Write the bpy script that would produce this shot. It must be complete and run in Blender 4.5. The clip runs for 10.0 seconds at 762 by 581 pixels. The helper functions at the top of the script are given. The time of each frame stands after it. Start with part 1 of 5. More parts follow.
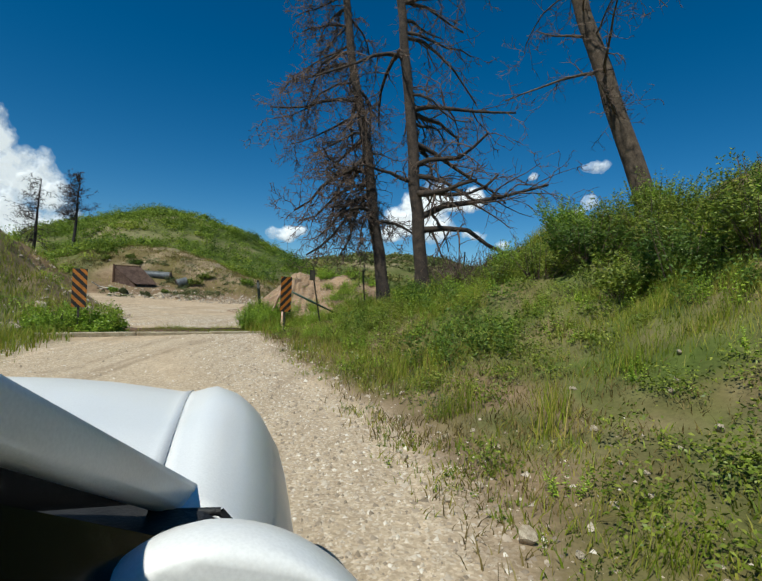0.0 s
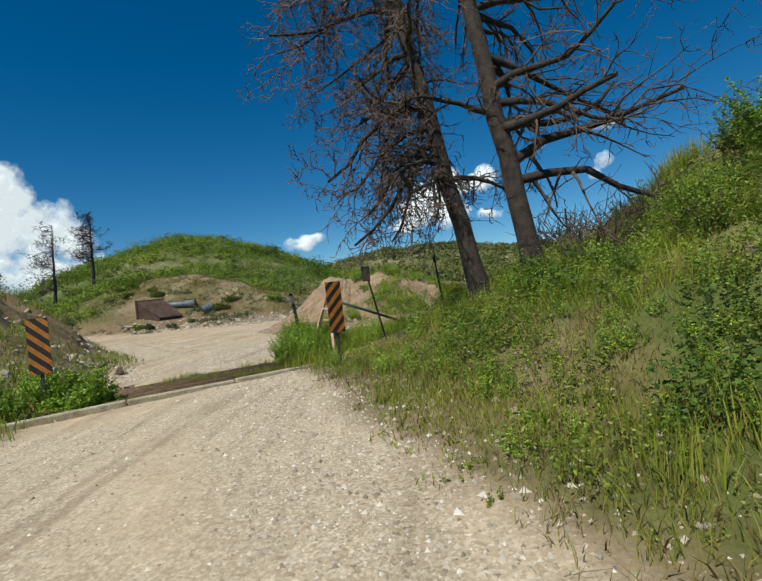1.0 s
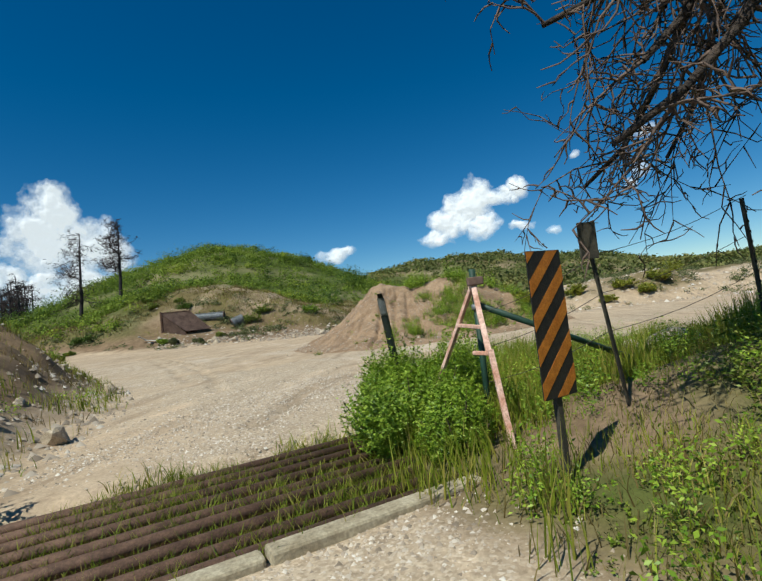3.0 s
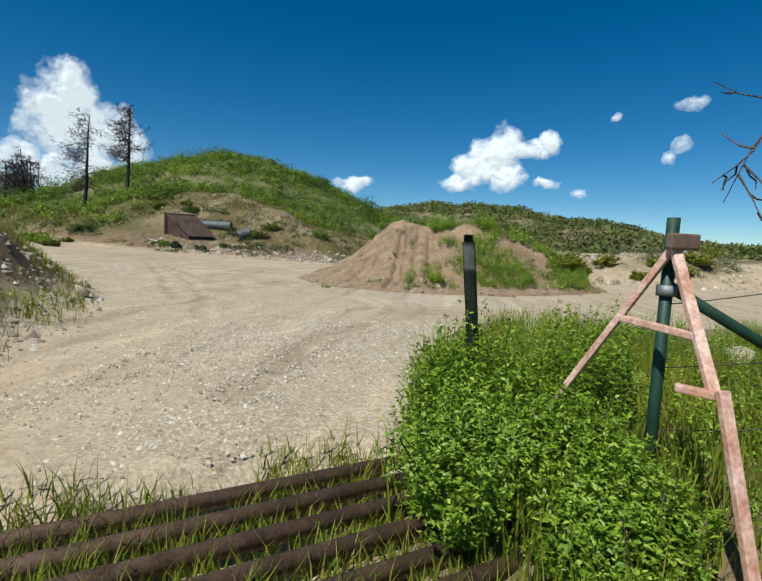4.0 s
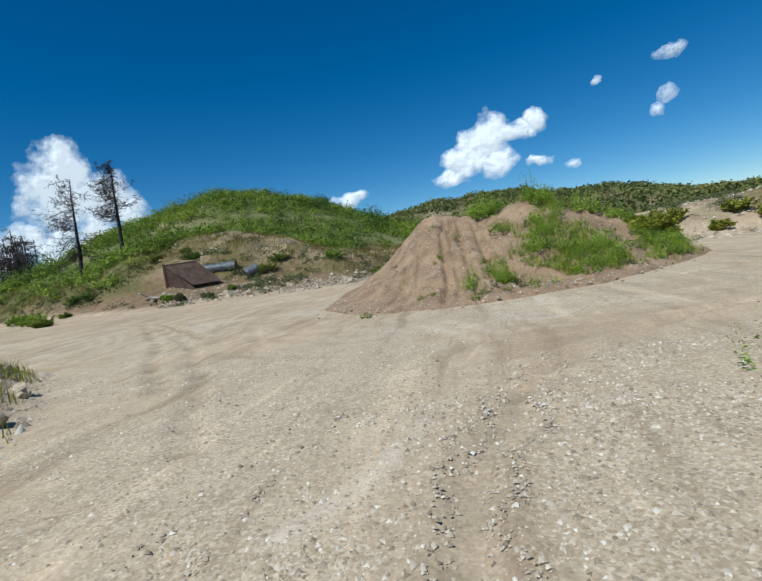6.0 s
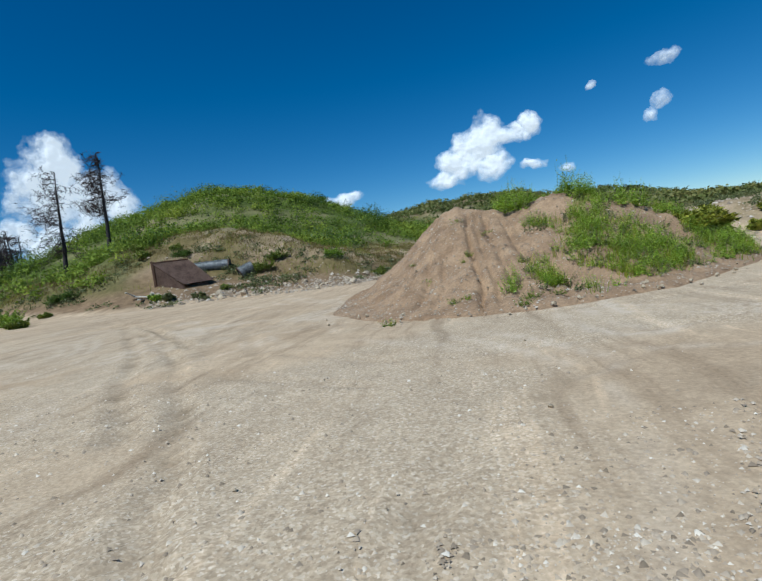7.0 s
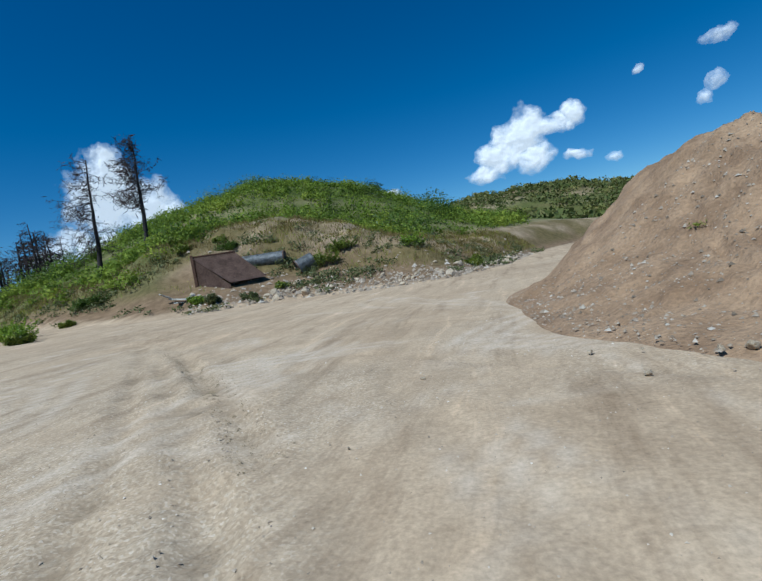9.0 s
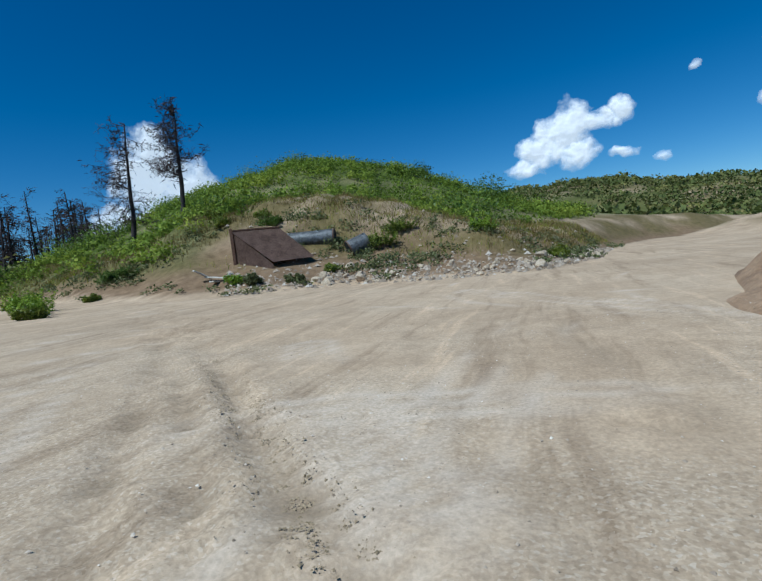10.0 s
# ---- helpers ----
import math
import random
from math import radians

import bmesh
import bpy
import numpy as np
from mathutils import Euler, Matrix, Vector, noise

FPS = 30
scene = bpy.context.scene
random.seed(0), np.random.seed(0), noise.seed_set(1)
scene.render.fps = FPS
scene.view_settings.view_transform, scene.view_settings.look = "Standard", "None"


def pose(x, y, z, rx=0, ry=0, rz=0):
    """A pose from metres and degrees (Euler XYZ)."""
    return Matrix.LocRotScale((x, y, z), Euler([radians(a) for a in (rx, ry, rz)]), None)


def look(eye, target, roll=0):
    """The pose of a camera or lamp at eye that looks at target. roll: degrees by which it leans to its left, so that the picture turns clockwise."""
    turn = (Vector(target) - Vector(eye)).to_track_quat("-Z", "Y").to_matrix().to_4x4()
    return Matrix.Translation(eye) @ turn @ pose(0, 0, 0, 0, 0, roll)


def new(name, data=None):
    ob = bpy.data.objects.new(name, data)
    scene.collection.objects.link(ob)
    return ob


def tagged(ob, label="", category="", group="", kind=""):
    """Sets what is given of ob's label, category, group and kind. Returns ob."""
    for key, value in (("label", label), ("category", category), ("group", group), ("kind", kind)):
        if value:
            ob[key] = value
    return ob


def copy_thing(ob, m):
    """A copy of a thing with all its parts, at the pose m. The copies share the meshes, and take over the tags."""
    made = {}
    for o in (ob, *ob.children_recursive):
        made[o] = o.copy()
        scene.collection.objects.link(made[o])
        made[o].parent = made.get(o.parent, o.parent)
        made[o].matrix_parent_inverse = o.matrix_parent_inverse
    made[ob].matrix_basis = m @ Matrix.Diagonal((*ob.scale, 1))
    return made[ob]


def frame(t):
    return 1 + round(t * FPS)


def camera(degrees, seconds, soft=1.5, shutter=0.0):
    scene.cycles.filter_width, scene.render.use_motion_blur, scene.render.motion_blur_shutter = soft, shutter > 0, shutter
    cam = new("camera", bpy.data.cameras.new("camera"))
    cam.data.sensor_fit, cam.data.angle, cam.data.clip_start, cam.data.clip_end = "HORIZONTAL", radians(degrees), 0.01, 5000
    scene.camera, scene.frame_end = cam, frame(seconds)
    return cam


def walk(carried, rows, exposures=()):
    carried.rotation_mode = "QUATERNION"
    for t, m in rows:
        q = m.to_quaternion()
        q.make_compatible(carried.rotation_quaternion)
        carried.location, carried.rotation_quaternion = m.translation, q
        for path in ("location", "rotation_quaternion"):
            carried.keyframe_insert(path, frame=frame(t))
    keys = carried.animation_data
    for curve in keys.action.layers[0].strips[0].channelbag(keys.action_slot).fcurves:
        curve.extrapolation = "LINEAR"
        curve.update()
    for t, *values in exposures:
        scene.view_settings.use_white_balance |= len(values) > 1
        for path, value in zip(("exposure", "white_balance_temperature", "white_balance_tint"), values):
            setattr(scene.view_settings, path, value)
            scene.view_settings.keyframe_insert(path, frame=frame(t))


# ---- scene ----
cam = camera(78.0, 10.0)
PATH = [
    (0, (0.228, -0.165, 1.228), (0.179, 1.834, 1.264), 2.5),
    (0.5, (-0.42, 1.729, 1.334), (-0.54, 3.725, 1.301), -0.3),
    (1, (-0.934, 3.395, 1.35), (-1.091, 5.389, 1.369), -6.7),
    (1.5, (-1.493, 5.002, 1.36), (-1.686, 6.992, 1.41), -7.5),
    (2, (-2.012, 6.226, 1.406), (-2.223, 8.214, 1.462), -5.6),
    (2.5, (-2.497, 7.327, 1.425), (-2.755, 9.309, 1.494), -5.7),
    (2.7, (-2.672, 7.731, 1.406), (-2.948, 9.71, 1.497), -6.7),
    (3.8, (-3.455, 9.74, 1.5), (-3.74, 11.719, 1.437), -2.2),
    (4, (-3.63, 10.14, 1.5), (-3.938, 12.107, 1.318), 2.8),
    (4.5, (-4.038, 11.09, 1.524), (-4.387, 13.056, 1.422), -5.1),
    (5, (-4.53, 12.09, 1.535), (-4.955, 14.04, 1.408), -2.7),
    (5.5, (-4.985, 13.05, 1.55), (-5.455, 14.99, 1.422), -4.8),
    (5.7, (-5.105, 13.466, 1.534), (-5.484, 15.425, 1.396), -9.2),
    (6.8, (-6.054, 15.407, 1.499), (-6.392, 17.374, 1.366), -7.2),
    (7, (-6.35, 15.927, 1.494), (-6.694, 17.893, 1.358), -8.2),
    (7.5, (-7.223, 17.207, 1.474), (-7.575, 19.169, 1.31), -7.4),
    (8, (-8.149, 18.683, 1.502), (-8.553, 20.637, 1.357), -7.1),
    (8.5, (-9.328, 20.519, 1.438), (-9.753, 22.469, 1.305), -8.9),
    (9, (-10.763, 22.722, 1.355), (-11.272, 24.653, 1.238), -9.6),
    (9.5, (-12.17, 24.562, 1.306), (-12.739, 26.476, 1.199), -8.7),
    (10, (-13.373, 25.941, 1.301), (-14.006, 27.833, 1.159), -6.5),
]
walk(cam, [(t, look(eye, target, roll)) for t, eye, target, roll in PATH], [(0, -0.02, 6300, 1), (4, 0.0, 6100, 1), (5.5, -0.04, 5800, 2), (7, -0.12, 5600, 2), (10, -0.2, 5350, 2)])

# ---- world, sun, exposure ----
SUN_EL, SUN_AZ = radians(54), radians(150)  # azimuth: anticlockwise from +y, so the sun stands to the left and behind
sun_dir = Vector((-math.sin(SUN_AZ) * math.cos(SUN_EL), math.cos(SUN_AZ) * math.cos(SUN_EL), math.sin(SUN_EL)))
world = bpy.data.worlds.new("sky")
scene.world = world
world.use_nodes = True
wn = world.node_tree.nodes
sky = wn.new("ShaderNodeTexSky")
sky.sky_type, sky.sun_disc = "NISHITA", False
sky.sun_elevation, sky.sun_rotation = SUN_EL, -SUN_AZ
sky.altitude, sky.air_density, sky.dust_density, sky.ozone_density = 2200, 1.0, 0.1, 2.0
wn["Background"].inputs["Strength"].default_value = 0.087
tone = wn.new("ShaderNodeHueSaturation")
tone.inputs["Saturation"].default_value = 1.42
tone.inputs["Hue"].default_value = 0.497
world.node_tree.links.new(sky.outputs[0], tone.inputs["Color"])
world.node_tree.links.new(tone.outputs[0], wn["Background"].inputs["Color"])
lamp = bpy.data.lights.new("sun", "SUN")
lamp.energy, lamp.angle, lamp.color = 4.9, radians(0.53), (1.0, 0.95, 0.86)
sun = new("sun", lamp)
sun.matrix_world = look((0, 0, 60), Vector((0, 0, 60)) - sun_dir)

rng = np.random.default_rng(7)


# ---- noise and mesh helpers ----
def hash2(i, j, seed):
    v = (i * 374761393 + j * 668265263 + seed * 1442695041) & 0xFFFFFFFF
    v = ((v ^ (v >> 13)) * 1274126177) & 0xFFFFFFFF
    return ((v ^ (v >> 16)) & 0xFFFF) / 65535.0


def vnoise(x, y, seed=0):
    """Smooth value noise, 0 to 1."""
    x, y = np.asarray(x, float), np.asarray(y, float)
    i, j = np.floor(x).astype(np.int64), np.floor(y).astype(np.int64)
    u, v = x - i, y - j
    u, v = u * u * (3 - 2 * u), v * v * (3 - 2 * v)
    a, b = hash2(i, j, seed), hash2(i + 1, j, seed)
    c, d = hash2(i, j + 1, seed), hash2(i + 1, j + 1, seed)
    return (a * (1 - u) + b * u) * (1 - v) + (c * (1 - u) + d * u) * v


def fbm(x, y, size, octaves=4, seed=0):
    """Fractal noise about 0, of period size metres."""
    total, amp, f = 0.0, 1.0, 1.0 / size
    for k in range(octaves):
        total = total + amp * (vnoise(np.asarray(x) * f, np.asarray(y) * f, seed + k) - 0.5)
        amp, f = amp * 0.5, f * 2.03
    return total


def smooth(a, b, v):
    t = np.clip((np.asarray(v, float) - a) / (b - a), 0, 1)
    return t * t * (3 - 2 * t)


def mesh_from(name, verts, loops, sizes, smooth_shade=False):
    """A mesh from arrays: verts (n, 3), corner indices, corners per face."""
    me = bpy.data.meshes.new(name)
    verts, loops, sizes = np.asarray(verts, np.float32), np.asarray(loops, np.int32).ravel(), np.asarray(sizes, np.int32)
    me.vertices.add(len(verts))
    me.vertices.foreach_set("co", verts.ravel())
    me.loops.add(len(loops))
    me.loops.foreach_set("vertex_index", loops)
    me.polygons.add(len(sizes))
    me.polygons.foreach_set("loop_start", np.r_[0, np.cumsum(sizes)[:-1]].astype(np.int32))
    me.polygons.foreach_set("loop_total", sizes)
    if smooth_shade:
        me.polygons.foreach_set("use_smooth", np.ones(len(sizes), bool))
    me.update(calc_edges=True)
    return me


def put(name, me, mat, parent=None, label="", category="", group="", kind=""):
    """An object on a mesh, with its material, parent and tags."""
    ob = new(name, me)
    if mat is not None and not me.materials:
        me.materials.append(mat)
    ob.parent = parent
    return tagged(ob, label, category, group, kind)


def part(name, bm, mat, parent, label="", shade=False):
    """Links a bmesh as one mesh object under a thing or a part."""
    me = bpy.data.meshes.new(name)
    if shade:
        for f in bm.faces:
            f.smooth = True
    bm.to_mesh(me)
    bm.free()
    return put(name, me, mat, parent, label)


def empty(name, m, label, category, group=""):
    ob = new(name)
    ob.matrix_world = m
    ob.empty_display_size = 0.2
    return tagged(ob, label, category, group)


def box_bm(sx, sy, sz, at=(0, 0, 0), bevel=0.0, m=None):
    bm = bmesh.new()
    bmesh.ops.create_cube(bm, size=1, matrix=Matrix.Translation(at) @ Matrix.Diagonal((sx, sy, sz, 1)))
    if bevel:
        bmesh.ops.bevel(bm, geom=bm.edges[:], offset=bevel, segments=2, affect="EDGES", profile=0.5)
    if m is not None:
        bm.transform(m)
    return bm


def bar_bm(a, b, w, h, bevel=0.0):
    """A beam from a to b of width w and height h."""
    a, b = Vector(a), Vector(b)
    m = Matrix.Translation((a + b) / 2) @ (b - a).to_track_quat("X", "Z").to_matrix().to_4x4()
    return box_bm((b - a).length, w, h, bevel=bevel, m=m)


def tube_bm(a, b, r0, r1, sides=12, caps=True):
    a, b = Vector(a), Vector(b)
    bm = bmesh.new()
    m = Matrix.Translation((a + b) / 2) @ (b - a).to_track_quat("Z", "Y").to_matrix().to_4x4()
    bmesh.ops.create_cone(bm, cap_ends=caps, segments=sides, radius1=r0, radius2=r1, depth=(b - a).length, matrix=m)
    return bm


def tubes(name, p0, p1, r0, r1, sides=5):
    """Tapered open tubes between pairs of points, as one mesh."""
    p0, p1 = np.asarray(p0, float), np.asarray(p1, float)
    d = p1 - p0
    d /= np.maximum(np.linalg.norm(d, axis=1, keepdims=True), 1e-9)
    ref = np.where(np.abs(d[:, 2:3]) > 0.9, (1.0, 0, 0), (0, 0, 1.0))
    u = np.cross(d, ref)
    u /= np.linalg.norm(u, axis=1, keepdims=True)
    v = np.cross(d, u)
    a = np.arange(sides) * 2 * np.pi / sides
    ring = u[:, None] * np.cos(a)[None, :, None] + v[:, None] * np.sin(a)[None, :, None]
    lo = p0[:, None] + ring * np.asarray(r0)[:, None, None]
    hi = p1[:, None] + ring * np.asarray(r1)[:, None, None]
    verts = np.concatenate([lo, hi], 1).reshape(-1, 3)
    k = np.arange(sides)
    quad = np.stack([k, (k + 1) % sides, (k + 1) % sides + sides, k + sides], -1)
    loops = (np.arange(len(p0))[:, None, None] * 2 * sides + quad[None]).reshape(-1)
    return mesh_from(name, verts, loops, np.full(len(p0) * sides, 4), True)


# ---- materials ----
def material(name, build):
    mat = bpy.data.materials.new(name)
    mat.use_nodes = True
    nodes, links = mat.node_tree.nodes, mat.node_tree.links
    build(nodes, links, nodes["Principled BSDF"])
    return mat


def ramp(nodes, links, source, stops):
    r = nodes.new("ShaderNodeValToRGB")
    el = r.color_ramp.elements
    while len(el) < len(stops):
        el.new(0.5)
    for e, (p, c) in zip(el, stops):
        e.position, e.color = p, (*c, 1) if len(c) == 3 else c
    links.new(source, r.inputs["Fac"])
    return r.outputs["Color"]


def noise_node(nodes, links, scale, detail=4, rough=0.6, coords=None):
    n = nodes.new("ShaderNodeTexNoise")
    n.inputs["Scale"].default_value, n.inputs["Detail"].default_value, n.inputs["Roughness"].default_value = scale, detail, rough
    if coords is not None:
        links.new(coords, n.inputs["Vector"])
    return n.outputs["Fac"]


def noise_colour(nodes, links, scale, coords):
    n = nodes.new("ShaderNodeTexNoise")
    n.inputs["Scale"].default_value = scale
    links.new(coords, n.inputs["Vector"])
    return n.outputs["Color"]


def mix(nodes, links, fac, a, b, kind="MIX"):
    m = nodes.new("ShaderNodeMix")
    m.data_type, m.blend_type = "RGBA", kind
    if hasattr(fac, "is_linked"):
        links.new(fac, m.inputs["Factor"])
    else:
        m.inputs["Factor"].default_value = fac
    for s, sock in ((a, m.inputs[6]), (b, m.inputs[7])):
        if hasattr(s, "is_linked"):
            links.new(s, sock)
        else:
            sock.default_value = (*s, 1)
    return m.outputs[2]


def bump(nodes, links, bsdf, height, strength, dist):
    b = nodes.new("ShaderNodeBump")
    b.inputs["Strength"].default_value, b.inputs["Distance"].default_value = strength, dist
    links.new(height, b.inputs["Height"])
    links.new(b.outputs[0], bsdf.inputs["Normal"])


def object_coords(nodes):
    return nodes.new("ShaderNodeTexCoord").outputs["Object"]


def plain(name, c1, c2, scale, rough=0.8, metal=0.0, bump_s=0.3, bump_d=0.01, fine=8.0):
    """Two tones mixed by noise at two scales, with a fine relief."""
    def build(nodes, links, b):
        co = object_coords(nodes)
        n1, n2 = noise_node(nodes, links, scale, 5, 0.65, co), noise_node(nodes, links, scale * fine, 3, 0.6, co)
        base = ramp(nodes, links, n1, [(0.35, c1), (0.65, c2)])
        fine_c = ramp(nodes, links, n2, [(0.3, (0.6, 0.6, 0.6)), (0.7, (1.15, 1.15, 1.15))])
        links.new(mix(nodes, links, 0.7, base, fine_c, "MULTIPLY"), b.inputs["Base Color"])
        b.inputs["Roughness"].default_value, b.inputs["Metallic"].default_value = rough, metal
        bump(nodes, links, b, n2, bump_s, bump_d)
    return material(name, build)


def leafy(name, stops, rough=0.55, trans=0.25, wide=0.0):
    """Leaves or blades: every piece with its own green, some light passing through."""
    def build(nodes, links, b):
        g = nodes.new("ShaderNodeNewGeometry")
        col = ramp(nodes, links, g.outputs["Random Per Island"], stops)
        big = ramp(nodes, links, noise_node(nodes, links, 0.9, 3, 0.6, object_coords(nodes)), [(0.3, (0.72, 0.78, 0.7)), (0.7, (1.2, 1.15, 1.1))])
        col = mix(nodes, links, 1.0, col, big, "MULTIPLY")
        if wide:
            stand = noise_node(nodes, links, wide, 4, 0.6, object_coords(nodes))
            col = mix(nodes, links, 1.0, col, ramp(nodes, links, stand, [(0.32, (0.5, 0.58, 0.5)), (0.5, (0.95, 1.0, 0.95)), (0.68, (1.5, 1.3, 1.2))]), "MULTIPLY")
        links.new(col, b.inputs["Base Color"])
        b.inputs["Roughness"].default_value = rough
        b.inputs["Specular IOR Level"].default_value = 0.3
        t = nodes.new("ShaderNodeBsdfTranslucent")
        links.new(col, t.inputs["Color"])
        ms = nodes.new("ShaderNodeMixShader")
        ms.inputs[0].default_value = trans
        links.new(b.outputs[0], ms.inputs[1])
        links.new(t.outputs[0], ms.inputs[2])
        links.new(ms.outputs[0], nodes["Material Output"].inputs["Surface"])
    return material(name, build)


def build_ground(nodes, links, b):
    co = object_coords(nodes)

    def attr(name):
        a = nodes.new("ShaderNodeAttribute")
        a.attribute_name = name
        return a.outputs["Fac"]
    broad, mid, fine = (noise_node(nodes, links, s, d, 0.6, co) for s, d in ((0.35, 5), (2.2, 5), (30, 4)))
    dirt = ramp(nodes, links, broad, [(0.25, (0.43, 0.322, 0.216)), (0.5, (0.495, 0.377, 0.258)), (0.75, (0.555, 0.435, 0.308))])
    dirt = mix(nodes, links, 0.55, dirt, ramp(nodes, links, mid, [(0.3, (0.78, 0.76, 0.74)), (0.7, (1.12, 1.12, 1.12))]), "MULTIPLY")
    vor = nodes.new("ShaderNodeTexVoronoi")
    vor.inputs["Scale"].default_value = 55
    warp = mix(nodes, links, 0.03, co, noise_colour(nodes, links, 9, co), "ADD")
    links.new(warp, vor.inputs["Vector"])
    sep = nodes.new("ShaderNodeSeparateColor")
    links.new(vor.outputs["Color"], sep.inputs[0])
    pebble = ramp(nodes, links, sep.outputs[0], [(0.0, (0.22, 0.172, 0.118)), (0.35, (0.4, 0.32, 0.23)), (0.7, (0.52, 0.43, 0.32)), (0.93, (0.64, 0.56, 0.45)), (1.0, (0.76, 0.7, 0.6))])
    pebble = mix(nodes, links, 0.45, pebble, dirt)
    patches = noise_node(nodes, links, 0.16, 3, 0.55, co)
    dirt = mix(nodes, links, 0.8, dirt, ramp(nodes, links, patches, [(0.35, (0.9, 0.89, 0.88)), (0.65, (1.06, 1.06, 1.06))]), "MULTIPLY")
    col = mix(nodes, links, attr("gravel"), dirt, pebble)
    grit = noise_node(nodes, links, 9, 4, 0.7, co)
    col = mix(nodes, links, 0.45, col, ramp(nodes, links, grit, [(0.35, (0.78, 0.76, 0.74)), (0.5, (1.0, 1.0, 1.0)), (0.68, (1.15, 1.15, 1.15))]), "MULTIPLY")
    turn = nodes.new("ShaderNodeMapping")
    turn.inputs["Rotation"].default_value = (0, 0, radians(-33))
    turn.inputs["Scale"].default_value = (1.0, 0.06, 1.0)
    links.new(mix(nodes, links, 0.6, co, noise_colour(nodes, links, 0.35, co), "ADD"), turn.inputs["Vector"])
    streak = noise_node(nodes, links, 2.6, 5, 0.65, turn.outputs[0])
    col = mix(nodes, links, 0.75, col, ramp(nodes, links, streak, [(0.33, (0.66, 0.63, 0.6)), (0.46, (1.0, 1.0, 1.0)), (0.58, (1.03, 1.03, 1.03)), (0.66, (1.3, 1.28, 1.26))]), "MULTIPLY")
    col = mix(nodes, links, attr("pale"), col, ramp(nodes, links, mid, [(0.3, (0.58, 0.475, 0.375)), (0.7, (0.7, 0.6, 0.49))]))
    rut = ramp(nodes, links, mid, [(0.3, (0.2, 0.15, 0.095)), (0.7, (0.33, 0.25, 0.17))])
    col = mix(nodes, links, attr("rut"), col, rut)
    red = ramp(nodes, links, mid, [(0.3, (0.13, 0.084, 0.047)), (0.7, (0.26, 0.177, 0.106))])
    col = mix(nodes, links, attr("soil"), col, red)
    dry = ramp(nodes, links, mid, [(0.3, (0.105, 0.083, 0.032)), (0.7, (0.2, 0.155, 0.07))])
    col = mix(nodes, links, attr("dry"), col, dry)
    green = ramp(nodes, links, mid, [(0.3, (0.05, 0.075, 0.014)), (0.7, (0.115, 0.14, 0.032))])
    col = mix(nodes, links, attr("veg"), col, green)
    col = mix(nodes, links, 0.6, col, ramp(nodes, links, fine, [(0.3, (0.65, 0.65, 0.65)), (0.7, (1.2, 1.2, 1.2))]), "MULTIPLY")
    links.new(col, b.inputs["Base Color"])
    b.inputs["Roughness"].default_value = 0.95
    b.inputs["Specular IOR Level"].default_value = 0.15
    h = nodes.new("ShaderNodeMath")
    h.operation = "ADD"
    links.new(fine, h.inputs[0])
    links.new(sep.outputs[0], h.inputs[1])
    bump(nodes, links, b, h.outputs[0], 0.35, 0.012)


GROUND = material("ground", build_ground)
BARK = plain("charred bark", (0.025, 0.019, 0.016), (0.08, 0.056, 0.042), 6, 0.95, 0, 0.9, 0.03)
BARK_GREY = plain("weathered bark", (0.055, 0.038, 0.026), (0.16, 0.115, 0.08), 5, 0.95, 0, 0.9, 0.03)
TWIG = plain("dead twigs", (0.06, 0.038, 0.03), (0.18, 0.12, 0.09), 4, 0.9, 0, 0.2, 0.005)
BURNT = plain("burnt far bark", (0.02, 0.017, 0.018), (0.05, 0.04, 0.04), 2, 0.95)
CHAR = plain("scorched twigs", (0.03, 0.022, 0.022), (0.085, 0.055, 0.05), 1.2, 0.95)
BUSH = leafy("bush leaves", [(0, (0.1, 0.19, 0.014)), (0.5, (0.24, 0.36, 0.032)), (1, (0.4, 0.5, 0.065))], 0.45, 0.26)
SCRUB = leafy("scrub leaves", [(0, (0.0723, 0.119, 0.0153)), (0.5, (0.185, 0.24, 0.028)), (1, (0.31, 0.335, 0.06))], 0.45, 0.24)
SAGE = leafy("grey-green weeds", [(0, (0.0825, 0.101, 0.0375)), (0.5, (0.143, 0.165, 0.0638)), (1, (0.225, 0.24, 0.12))], 0.6, 0.35)
GRASS = leafy("grass blades", [(0, (0.12, 0.175, 0.012)), (0.5, (0.25, 0.3, 0.026)), (0.8, (0.33, 0.31, 0.052)), (1, (0.39, 0.31, 0.1))], 0.6, 0.3)
DRYGRASS = leafy("dry grass blades", [(0, (0.126, 0.091, 0.028)), (0.6, (0.217, 0.164, 0.0595)), (1, (0.322, 0.252, 0.105))], 0.7, 0.3)
HILLGREEN = leafy("hill scrub leaves", [(0, (0.15, 0.21, 0.026)), (0.5, (0.2, 0.27, 0.036)), (1, (0.25, 0.315, 0.048))], 0.8, 0.35, 0.16)
RIDGEGREEN = leafy("ridge scrub leaves", [(0, (0.1, 0.125, 0.035)), (0.5, (0.15, 0.17, 0.05)), (1, (0.24, 0.22, 0.09))], 0.7, 0.3, 0.03)
ROCK = plain("pale rock", (0.36, 0.28, 0.19), (0.58, 0.49, 0.37), 5, 0.9, 0, 0.6, 0.02)
STEEL_RUST = plain("rusted steel", (0.1, 0.055, 0.035), (0.2, 0.115, 0.075), 9, 0.75, 0.3, 0.5, 0.004)
